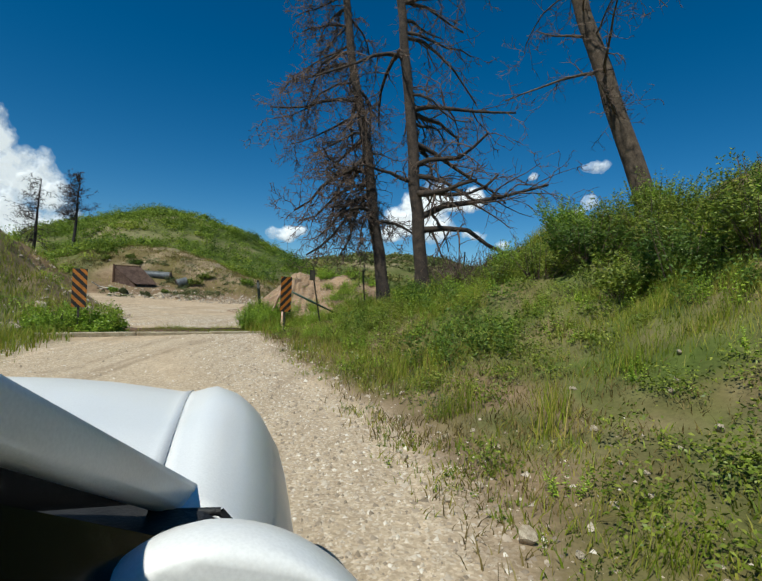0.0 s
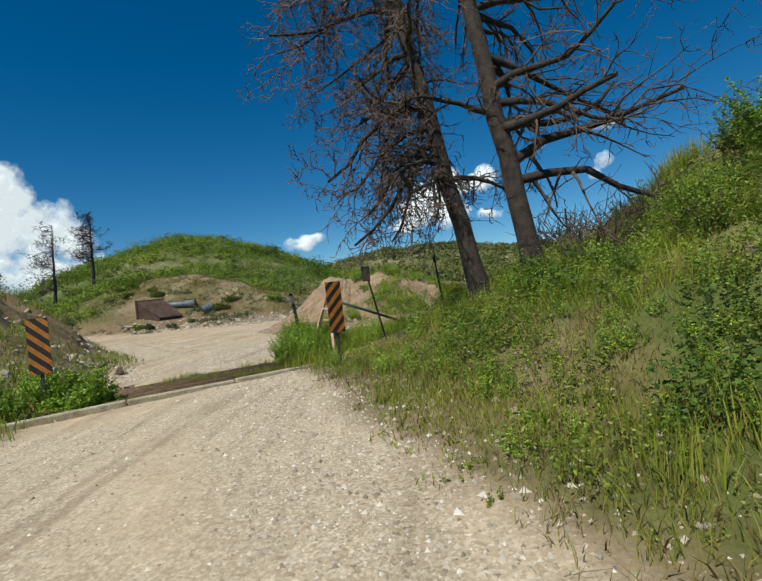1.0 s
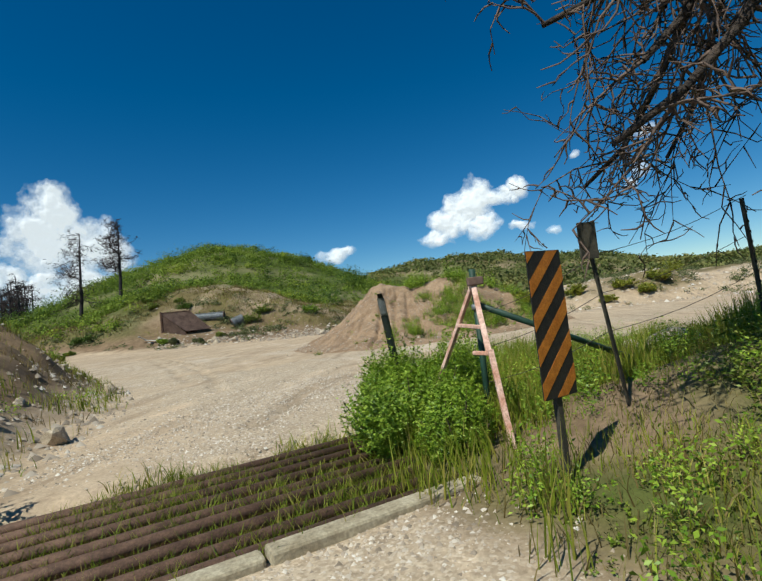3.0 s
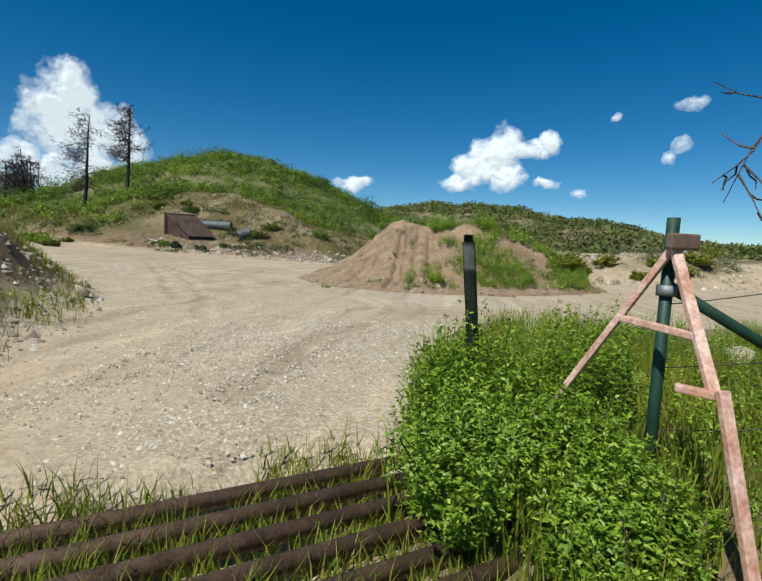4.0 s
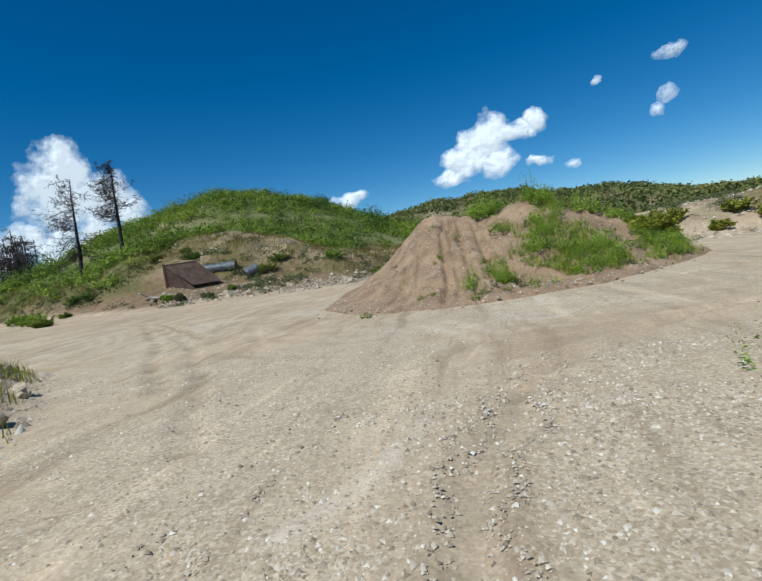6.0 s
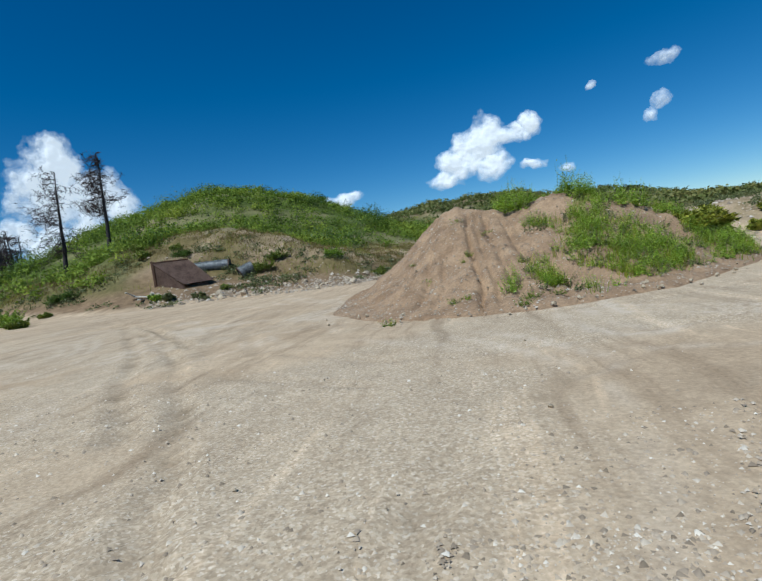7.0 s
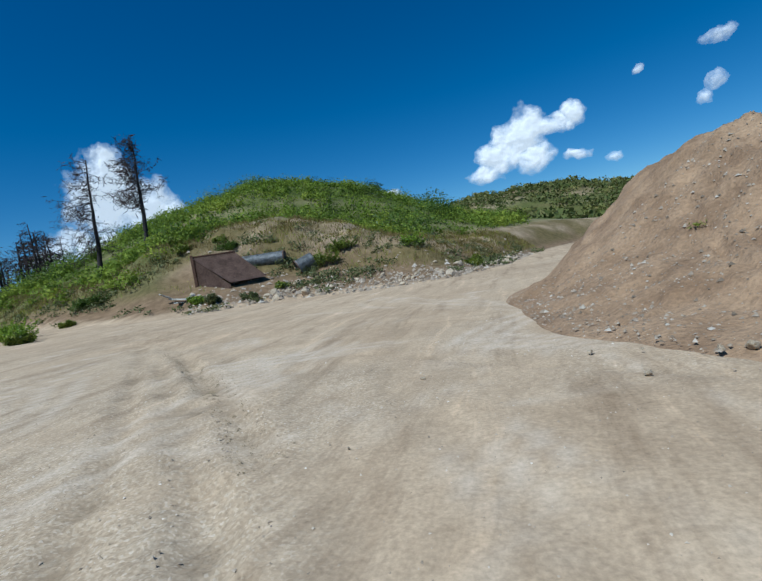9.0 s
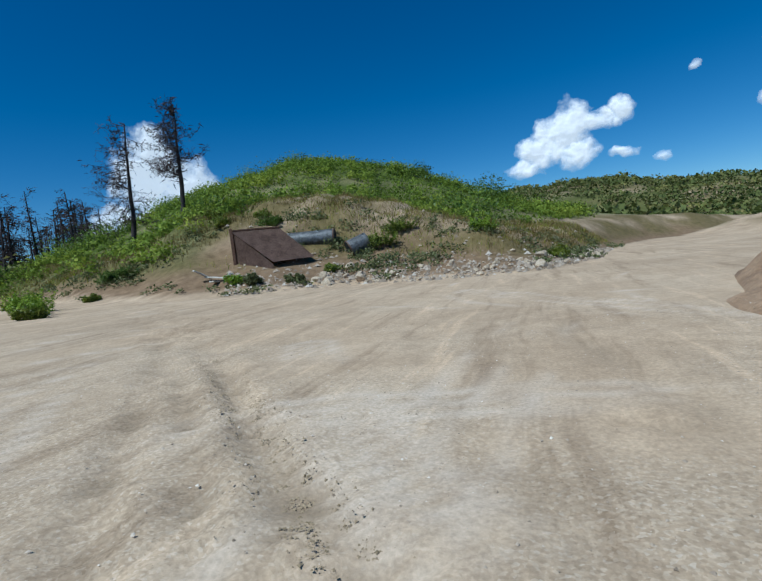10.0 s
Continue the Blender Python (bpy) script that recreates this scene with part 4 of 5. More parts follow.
# ---- gravel and plants in bulk ----
def pebbles(name, x, y, size, mat, label):
    n = len(x)
    z = surface(x, y)
    base = np.array([[1, 0, 0], [-0.5, 0.87, 0], [-0.5, -0.87, 0], [0.1, 0.1, 0.75]])
    a = rng.uniform(0, 2 * np.pi, n)
    rot = np.stack([np.cos(a), -np.sin(a), 0 * a, np.sin(a), np.cos(a), 0 * a, 0 * a, 0 * a, 1 + 0 * a], -1).reshape(n, 3, 3)
    v = np.einsum("nij,kj->nki", rot, base) * (1 + rng.normal(0, 0.25, (n, 4, 1))) * size[:, None, None]
    v = v + np.stack([x, y, z], -1)[:, None]
    k = np.arange(n)[:, None] * 4
    loops = np.concatenate([k + [0, 1, 3], k + [1, 2, 3], k + [2, 0, 3]], 1)
    put(name, mesh_from(name, v.reshape(-1, 3), loops, np.full(3 * n, 3)), mat, None, label, "gravel", "", "stuff")


def stones(name, dim=1.0):
    def build(nodes, links, b):
        g = nodes.new("ShaderNodeNewGeometry")
        links.new(ramp(nodes, links, g.outputs["Random Per Island"], [(p, tuple(dim * v for v in c)) for p, c in ((0, (0.2, 0.155, 0.11)), (0.4, (0.38, 0.305, 0.23)), (0.85, (0.52, 0.44, 0.35)), (1, (0.68, 0.62, 0.54)))]), b.inputs["Base Color"])
        b.inputs["Roughness"].default_value = 0.9
    return material(name, build)


PEBBLE = stones("pebble mix")
RUBBLE = stones("brown rubble mix", 0.75)
n = 62000
py = rng.uniform(-2, 34, n)
px = -3.2 - 0.36 * py + rng.normal(0, 3.6, n)
d = (px - lin(EDGE, py))
keep = (d < 0.9) & (px > lin(LEFT_EDGE, py) - 0.5) & (rng.random(n) < 0.35 + 0.65 * smooth(1.6, 0.2, np.abs(d + 0.4)) + 0.5 * (fbm(px, py, 2.6, 4, 101) > 0)) & (guard_mask(px, py) < 2)
n = 30000
ey = np.r_[rng.uniform(-1, 11, n // 2), rng.uniform(12.5, 19.5, n - n // 2)]
ex = lin(EDGE, ey) - 0.35 + np.r_[rng.normal(0, 0.4, n // 2), -np.abs(rng.normal(0, 1.4, n - n // 2))]
px, py, keep = np.r_[px[keep], ex], np.r_[py[keep], ey], np.ones(keep.sum() + n, bool)
pebbles("road_gravel", px[keep], py[keep], rng.gamma(2.0, 0.0045, keep.sum()).clip(0.004, 0.024) * (1 - 0.4 * smooth(20, 25, py[keep])), PEBBLE, "loose pale gravel strewn over the dirt road")
n = 36000
ny_ = rng.uniform(10.6, 18, n)
nx_ = rng.uniform(-7.0, -2.6, n)
keep = (nx_ - lin(EDGE, ny_) < 0.7) & (rng.random(n) < 0.55 + 1.6 * fbm(nx_, ny_, 1.4, 3, 521)) & (guard_mask(nx_, ny_) < 0.1)
pebbles("entrance_gravel", nx_[keep], ny_[keep], rng.gamma(2.4, 0.004, keep.sum()).clip(0.004, 0.024), PEBBLE, "coarse pale gravel on the pit road behind the cattle guard")
n = 2200
ey = rng.uniform(-1, 9.5, n)
ex = lin(EDGE, ey) + np.abs(rng.normal(0, 0.7, n)) + 0.1
pebbles("bank_stones", ex, ey, rng.gamma(2.0, 0.0065, n).clip(0.005, 0.035), PEBBLE, "small pale stones in the soil of the bank")
n = 6000
leg = np.array(TRACKS[2][0][:5])
s = rng.uniform(0, 4, n)
k = s.astype(int)
cx = leg[k, 0] + (leg[k + 1, 0] - leg[k, 0]) * (s - k) + rng.normal(0, 0.1, n)
cy = leg[k, 1] + (leg[k + 1, 1] - leg[k, 1]) * (s - k) + rng.normal(0, 0.1, n)
MUD = plain("dark crumbled soil", (0.22, 0.17, 0.1), (0.36, 0.28, 0.18), 5, 0.95)
pebbles("soil_clods", cx, cy, rng.gamma(2, 0.0032, n).clip(0.003, 0.013), MUD, "dark crumbled soil thrown up along a wheel rut")
n = 2500
az = np.radians(rng.uniform(4, 36, n))
r = np.interp(np.degrees(az), CUT_R[:, 0], CUT_R[:, 1]) + rng.gamma(1.5, 1.4, n) - 0.4
pebbles("rubble_gravel", -5 - r * np.sin(az), 14 + r * np.cos(az), rng.gamma(2, 0.035, n).clip(0.02, 0.2), RUBBLE, "loose rubble along the foot of the cut bank")
n = 1600
ly = rng.uniform(9, 23, n)
pebbles("bank_gravel", lin(LEFT_EDGE, ly) - rng.gamma(1.6, 1.0, n) + 0.3, ly, rng.gamma(2, 0.018, n).clip(0.01, 0.1), RUBBLE, "loose rubble on the low entrance bank")
n = 3000
sx, sy = rng.uniform(1, 26, n), rng.uniform(37.5, 46, n)
pebbles("spoil_rubble", sx, sy, rng.gamma(2, 0.03, n).clip(0.02, 0.16), PEBBLE, "pale broken stone strewn over the spoil bank")
n = 14000
mx_, my_ = rng.uniform(-11, 2.5, n), rng.uniform(24.6, 33, n)
keep = mound_height(mx_, my_) > 0.05
pebbles("mound_gravel", mx_[keep], my_[keep], rng.gamma(2, 0.008, keep.sum()).clip(0.006, 0.05), RUBBLE, "small stones scattered over the dirt mound")


def scatter(n, x0, x1, y0, y1, want):
    """Places on the ground, thinned by want(x, y, cover) between 0 and 1."""
    x, y = rng.uniform(x0, x1, n), rng.uniform(y0, y1, n)
    keep = rng.random(n) < want(x, y)
    x, y = x[keep], y[keep]
    return np.stack([x, y, surface(x, y)], -1)


def bank_d(x, y):
    return (x - lin(EDGE, y)) * 0.9


def patch(x, y, size, seed, sharp=2.2, mid=0.5):
    return np.clip(mid + sharp * fbm(x, y, size, 4, seed), 0, 1)


def lawn(name, n, area, want, tall, wide, lean, mat, label, clump=1, spread=0.06):
    p = scatter(n, *area, want)
    if clump > 1:
        p = np.repeat(p, clump, 0)
        p[:, :2] += rng.normal(0, spread, (len(p), 2))
        p[:, 2] = surface(p[:, 0], p[:, 1])
    h = rng.uniform(*tall, len(p)) * (0.7 + 0.6 * vnoise(p[:, 0] * 1.3, p[:, 1] * 1.3, 77))
    put(name, blades(name, p - np.array([0, 0, 0.02]), h, np.full(len(p), wide) * rng.uniform(0.6, 1.3, len(p)), lean, mat), mat, None, label, "grass", "", "stuff")


near_bank = (-4.5, 9, -2.5, 19.5)
lawn("guard_grass", 5200, (-7, -2.4, 8.2, 13.6), lambda x, y: guard_mask(x, y) * patch(x, y, 0.9, 451, 3.0, 0.6), (0.1, 0.19), 0.009, 0.7, GRASS, "green grass growing up between the guard rails", 9, 0.05)
def bare(x, y):
    """Where the soil of the bank lies open: 0 there, 1 where plants stand."""
    return np.maximum(np.clip(0.6 + 3.4 * fbm(x, y, 1.5, 4, 473), 0, 1), smooth(4.0, 6.5, y))


lawn("bank_grass", 95000, near_bank, lambda x, y: smooth(0.25, 0.9, bank_d(x, y) - 0.3 * smooth(12, 13.5, y)) * bare(x, y) * patch(x, y, 1.2, 401, 3.0, 0.5) * smooth(20, 17, y), (0.06, 0.2), 0.007, 0.7, GRASS, "fine green and straw grass on the bank", 2)
lawn("bank_tufts", 800, (-2.5, 8, -1.5, 11), lambda x, y: smooth(0.2, 1.0, bank_d(x, y)) * bare(x, y) * patch(x, y, 1.3, 475, 3.0, 0.5), (0.13, 0.34), 0.006, 0.55, GRASS, "fine upright grass tufts on the bank", 70, 0.075)
lawn("bank_straw", 1500, (-2.5, 8, -1.5, 11), lambda x, y: smooth(-0.1, 0.6, bank_d(x, y)) * patch(x, y, 0.9, 477, 2.4, 0.5), (0.05, 0.13), 0.006, 2.8, DRYGRASS, "fallen straw and dead stems on the bank", 5, 0.09)
lawn("bank_dry_grass", 40000, near_bank, lambda x, y: bare(x, y) * smooth(0.2, 0.9, bank_d(x, y) - 0.4 * smooth(12, 13.5, y)) * (0.35 + 0.65 * smooth(4, 1.5, bank_d(x, y))) * patch(x, y, 1.1, 403, 2.6, 0.5) * smooth(20, 17, y), (0.04, 0.17), 0.009, 0.9, DRYGRASS, "dry straw-coloured grass on the bank", 3)
lawn("verge_grass", 8000, (-3.2, 4.2, -1.5, 10), lambda x, y: smooth(0.0, 0.6, bank_d(x, y)) * smooth(3.2, 2.0, bank_d(x, y)) * patch(x, y, 0.8, 453, 2.6, 0.55), (0.03, 0.13), 0.011, 1.0, DRYGRASS, "low olive and straw grass along the road edge", 6, 0.07)
lawn("verge_green", 6000, (-3.2, 4.2, -1.5, 10), lambda x, y: smooth(0.0, 0.4, bank_d(x, y)) * smooth(3.2, 2.0, bank_d(x, y)) * patch(x, y, 0.7, 455, 3.4, 0.36), (0.03, 0.12), 0.013, 0.9, GRASS, "low green plants in patches along the road edge", 7, 0.06)
lawn("tall_grass", 3600, (-4.6, 6, 10.2, 19.6), lambda x, y: smooth(0.2, 0.45, bank_d(x, y) - 0.4 * smooth(12.0, 13.5, y)) * (0.45 + 0.55 * smooth(11.5, 13, y)) * smooth(19.5, 17.5, y) * patch(x, y, 1.5, 405, 2.6, 0.5), (0.2, 0.5), 0.011, 0.4, GRASS, "tall green grass around the fence posts", 22, 0.07)
lawn("tall_bank_grass", 170, (-2, 6, -1, 9), lambda x, y: smooth(0.4, 1.2, bank_d(x, y)) * patch(x, y, 1.2, 407, 3.4, 0.38), (0.2, 0.42), 0.009, 0.4, GRASS, "tall tufts of green grass on the slope", 60, 0.08)
lawn("left_grass", 28000, (-14, -3.5, 2, 13), lambda x, y: smooth(-0.2, 0.6, lin(LEFT_EDGE, y) - x) * patch(x, y, 1.6, 409, 2.0, 0.6), (0.08, 0.32), 0.013, 0.6, GRASS, "green roadside grass", 2)
lawn("left_bank_grass", 22000, (-30, -6.5, 12, 27), lambda x, y: smooth(-0.2, 0.5, lin(LEFT_EDGE, y) - x) * patch(x, y, 1.5, 411, 3.0, 0.5), (0.08, 0.35), 0.015, 0.6, GRASS, "sparse grass on the rubble bank", 3)
lawn("left_bank_straw", 9000, (-30, -6.5, 10, 27), lambda x, y: smooth(0.0, 0.6, lin(LEFT_EDGE, y) - x) * patch(x, y, 1.3, 457, 2.6, 0.5), (0.06, 0.25), 0.013, 0.8, DRYGRASS, "straw-coloured grass on the rubble bank", 5, 0.1)
lawn("bench_green", 60000, (-60, 2, 38, 70), lambda x, y: (lambda q: smooth(2.5, 6, q) * smooth(22, 15, q))(polar(x, y)[1] - np.interp(polar(x, y)[0], CUT_R[:, 0], CUT_R[:, 1])) * patch(x, y, 4, 461, 2.4, 0.4), (0.12, 0.32), 0.03, 0.8, GRASS, "olive green grass on the bench above the cut")
lawn("bench_grass", 170000, (-60, 2, 38, 70), lambda x, y: (lambda q: smooth(3.5, 7, q) * smooth(22, 16, q))(polar(x, y)[1] - np.interp(polar(x, y)[0], CUT_R[:, 0], CUT_R[:, 1])) * patch(x, y, 3, 413, 1.6, 0.55), (0.15, 0.4), 0.028, 0.8, DRYGRASS, "dry tan grass on the bench above the cut")


def weeds(name, places, r, h, leaf, per, mat, label, seed=3, wide=0.22):
    """Many low leafy plants as one object."""
    g = np.random.default_rng(seed)
    n = len(places)
    s = g.uniform(0.6, 1.4, n)
    p = bush_points(n * per, 1, 1, 1, 40, seed + 1).reshape(n, per, 3)
    k = g.permutation(n * per).reshape(n, per)
    p = p.reshape(-1, 3)[k]
    p = p * (s[:, None] * np.array([r, r, h]))[:, None, :] * g.uniform(0.7, 1.3, (n, 1, 3)) + places[:, None, :]
    size = (g.uniform(0.6, 1.35, (n, per)) * leaf * s[:, None] ** 0.5).ravel()
    away = ((p - places[:, None, :]) / np.array([r, r, h]) - np.array([0, 0, 0.25])).reshape(-1, 3)
    put(name, leaves(name, p.reshape(-1, 3), size, None, wide, away, 0.55 if leaf > 0.15 else 0.3), mat, None, label, "weeds", "", "stuff")


def shoots(name, places, r, h, leaf, stems, per, mat, label, seed=5, wide=0.26, category="weeds"):
    """Upright leafy herbs as one object: a few stems each, leaves along every stem."""
    g = np.random.default_rng(seed)
    n = len(places)
    s = g.uniform(0.55, 1.35, n)[:, None, None]
    a, lean = g.uniform(0, 2 * np.pi, (n, stems)), np.sqrt(g.random((n, stems)))
    root = np.stack([np.cos(a) * lean * r * 0.6, np.sin(a) * lean * r * 0.6, 0 * a - 0.02], -1) * s
    tip = np.stack([np.cos(a) * lean * r * 1.25, np.sin(a) * lean * r * 1.25, h * g.uniform(0.55, 1.15, (n, stems)) * (1.1 - 0.45 * lean)], -1) * s
    t = (np.arange(per) + g.uniform(0, 1, (n, stems, per))) / per
    t = 0.12 + 0.88 * t
    p = places[:, None, None] + root[:, :, None] + (tip - root)[:, :, None] * t[..., None]
    b = g.uniform(0, 2 * np.pi, t.shape)
    way = np.stack([np.cos(b), np.sin(b), 0.15 + 0.9 * t ** 2 + g.normal(0, 0.25, t.shape)], -1)
    size = leaf * g.uniform(0.6, 1.3, t.shape) * (1.2 - 0.7 * t) * s ** 0.5
    out = way * 0.6 + (tip - root)[:, :, None] / h + np.array([0, 0, 0.3])
    put(name, leaves(name, p.reshape(-1, 3), size.ravel(), way.reshape(-1, 3), wide, out.reshape(-1, 3), 0.3), mat, None, label, category, "", "stuff")


DARKLEAF = leafy("dark green leaves", [(0, (0.056, 0.104, 0.016)), (0.5, (0.104, 0.176, 0.028)), (1, (0.176, 0.248, 0.048))], 0.5, 0.38)
w = scatter(2400, -1, 9, -1.5, 15, lambda x, y: smooth(0.3, 1.4, bank_d(x, y)) * patch(x, y, 1.3, 421, 3.2, 0.36))
weeds("bank_weeds", w, 0.2, 0.2, 0.036, 100, SCRUB, "leafy green weeds on the bank", 31)
w = scatter(700, -1, 7, -1, 11, lambda x, y: smooth(0.8, 2.0, bank_d(x, y)) * patch(x, y, 2.0, 423, 3, 0.3))
weeds("bank_nettles", scatter(420, -1.5, 8, -1, 12, lambda x, y: smooth(1.0, 1.8, bank_d(x, y)) * patch(x, y, 1.5, 424, 3.2, 0.3)), 0.24, 0.42, 0.045, 240, DARKLEAF, "dark green leafy plants on the bank", 34)
weeds("bank_sage", w[::2], 0.3, 0.26, 0.045, 130, SAGE, "grey-green sage plants on the bank", 33)
shoots("bank_herbs", scatter(720, -1.5, 8, -1.5, 11, lambda x, y: smooth(0.5, 1.3, bank_d(x, y)) * bare(x, y) * patch(x, y, 1.3, 481, 3.4, 0.42)), 0.2, 0.36, 0.034, 14, 26, BUSH, "bright leafy herbs standing in clumps on the bank", 61, 0.2)
shoots("bank_dark_herbs", scatter(420, -1.5, 8, -1.5, 12, lambda x, y: smooth(0.9, 1.6, bank_d(x, y)) * bare(x, y) * patch(x, y, 1.6, 483, 3.4, 0.42)), 0.24, 0.42, 0.04, 15, 26, SCRUB, "mid-green leafy herbs on the upper bank", 63, 0.2)
shoots("pine_herbs", scatter(300, -0.8, 3.2, 8.4, 11.8, lambda x, y: smooth(0.9, 1.5, bank_d(x, y)) * patch(x, y, 1.4, 489, 2.6, 0.6)), 0.2, 0.36, 0.045, 10, 18, SCRUB, "dark green tall weeds under the dead pines", 69, 0.2)
shoots("bank_seedlings", scatter(5200, -2.5, 7, -1.5, 11, lambda x, y: smooth(0.1, 0.7, bank_d(x, y)) * bare(x, y) * patch(x, y, 0.8, 485, 3.0, 0.45)), 0.07, 0.07, 0.024, 5, 7, SCRUB, "small broad-leaved weeds on the bank", 65, 0.34)
shoots("grass_edge_herbs", scatter(420, -4.6, 2, 13.2, 20, lambda x, y: smooth(0.45, 0.9, bank_d(x, y)) * patch(x, y, 1.2, 487, 3.0, 0.5)), 0.18, 0.5, 0.05, 9, 18, BUSH, "tall leafy weeds at the edge of the pit road", 67, 0.16)
w = scatter(1000, -4.4, 4, 9.0, 18.8, lambda x, y: smooth(0.2, 1.0, bank_d(x, y)) * patch(x, y, 1.6, 425, 2.4, 0.45))
weeds("fence_weeds", w[::2], 0.18, 0.3, 0.03, 190, BUSH, "bright green weeds along the fence", 35)
w = scatter(700, -26, -6.5, 8, 26, lambda x, y: smooth(0.2, 1.0, lin(LEFT_EDGE, y) - x) * patch(x, y, 2, 427, 3, 0.35))
weeds("entrance_weeds", w, 0.28, 0.3, 0.045, 90, BUSH, "low weeds on the rubble bank", 37)
MOUND_GREEN = ((-4.2, 27.2, 0.4), (-4.5, 27.7, 0.35), (-3.3, 28.4, 0.4), (-5.2, 27.0, 0.25), (-3.6, 26.4, 0.3), (-2.8, 29.8, 0.5), (-3.8, 30.3, 0.35), (-2.4, 27.4, 0.4))


def mound_want(x, y):
    """Plants keep to the far flank and to a few clumps on the near one."""
    far = smooth(-4.4, -2.7, x - 0.1 * (y - 29) + 1.8 * fbm(x, y, 2.0, 3, 491))
    clump = np.max([np.exp(-((x - a) ** 2 + (y - b) ** 2) / (c * c)) for a, b, c in MOUND_GREEN], 0)
    return np.maximum(far * patch(x, y, 1.2, 429, 3.0, 0.82), clump) * smooth(0.08, 0.3, mound_height(x, y)) * (y < 37)


shoots("mound_weeds", scatter(2300, -5.4, 3.4, 25.5, 36, mound_want), 0.22, 0.42, 0.055, 12, 18, BUSH, "bright green weeds in clumps over the mound", 39, 0.17)
shoots("mound_sage", scatter(900, -5.2, 3.4, 25.5, 36, mound_want), 0.24, 0.28, 0.06, 9, 12, SAGE, "grey-green weeds among the clumps on the mound", 40)
crest = [(-4.9, 32.2), (-4.5, 32.0), (-4.2, 32.3), (-4.7, 32.7), (-3.9, 32.1), (-2.9, 31.9), (-2.5, 31.7), (-2.2, 32.0), (-2.6, 32.4), (-1.2, 31.6), (-0.7, 31.8)]
crest = np.array([(x, y, float(surface(x, y)[0])) for x, y in crest])
shoots("crest_weeds", np.repeat(crest, 2, 0) + rng.normal(0, 0.14, (22, 3)) * np.array([1, 1, 0]), 0.3, 0.85, 0.09, 16, 26, BUSH, "tall green weeds along the crest of the mound", 42, 0.14)
face = np.array([(x, y, float(surface(x, y)[0])) for x, y in ((-6.25, 29.0), (-6.1, 29.1), (-6.6, 26.4), (-6.3, 26.6), (-8.0, 25.7), (-5.2, 25.7), (-5.0, 26.0), (-4.4, 26.2))])
shoots("face_weeds", np.repeat(face, 2, 0), 0.18, 0.16, 0.04, 12, 12, SCRUB, "small green plants on the mound face", 44)
w = scatter(30, -10, -4.6, 25.3, 31, lambda x, y: patch(x, y, 1.2, 431, 3, 0.35) * smooth(0.2, 0.4, mound_height(x, y)))
weeds("face_tufts", w, 0.2, 0.14, 0.05, 70, SCRUB, "small green tufts on the mound face", 41)
w = scatter(4200, -48, -6, 36, 66, lambda x, y: (lambda q: smooth(-0.8, 0.6, q) * smooth(12, 6, q))(polar(x, y)[1] - np.interp(polar(x, y)[0], CUT_R[:, 0], CUT_R[:, 1])) * patch(x, y, 2.5, 433, 3, 0.25))
weeds("cut_weeds", w, 0.4, 0.3, 0.12, 40, SAGE, "weeds on the face of the cut bank", 43, 0.35)


def hill_want(x, y):
    az, r = polar(x, y)
    q = r - np.interp(az, CUT_R[:, 0], CUT_R[:, 1])
    hv = -(x + 47) * 0.45 + (y - 100) * 0.89
    return smooth(14, 17.5, q + 11 * smooth(32, 39, az)) * smooth(25, 5, hv) * (az > 2) * (az < 62) * np.clip(0.62 + 1.2 * fbm(x, y, 7, 4, 441), 0, 1)


w = scatter(6800, -105, 2, 46, 118, hill_want)
weeds("hill_scrub", w, 1.0, 1.05, 0.185, 66, HILLGREEN, "dense green scrub oak covering the hill", 45, 0.45)
w = scatter(900, -95, 2, 50, 105, lambda x, y: hill_want(x, y) * patch(x, y, 9, 445, 3.0, 0.35))
weeds("hill_thickets", w, 1.7, 1.7, 0.18, 190, DARKLEAF, "dark green oak thickets on the hill", 46, 0.4)
w = scatter(9000, -60, 260, 110, 420, lambda x, y: (polar(x, y)[0] < 14) * (polar(x, y)[0] > -40) * np.clip(0.55 + 1.5 * fbm(x, y, 16, 4, 443), 0, 1))
weeds("ridge_scrub", w, 3.6, 1.9, 1.1, 20, RIDGEGREEN, "dark green scrub on the far ridge", 47, 0.42)
w = scatter(3600, 0, 45, 36, 62, lambda x, y: smooth(0, 3, y - 37 - 0.18 * np.abs(x - 6)) * patch(x, y, 3, 459, 2.6, 0.35))
weeds("spoil_weeds", w, 0.4, 0.32, 0.08, 60, SAGE, "dusty green weeds on the pale spoil bank", 49, 0.35)

# bushes that stand apart
bush("bush", -3.3, 12.6, 0.85, 0.95, 0.98, 110000, 0.046, BUSH, "bright green leafy bush beside the cattle guard", seed=51)
bush("bush", -2.98, 11.95, 0.36, 0.34, 0.5, 18000, 0.042, BUSH, "low leafy growth spilling over the ends of the guard rails", seed=57)
bush("bush", -3.3, 14.1, 0.62, 0.8, 0.5, 30000, 0.042, BUSH, "low bright green bush behind the cattle guard", seed=52)
bush("bush", -6.1, 9.9, 0.7, 0.8, 0.62, 9000, 0.09, BUSH, "green roadside bush around the hazard board", seed=53)
bush("bush", -6.75, 9.2, 0.6, 0.6, 0.7, 12000, 0.06, BUSH, "tall yellow-green bush on the grassy verge", seed=58)
bush("bush", -7.0, 10.6, 0.8, 0.8, 0.7, 12000, 0.07, BUSH, "green roadside bush on the grassy verge", seed=54)
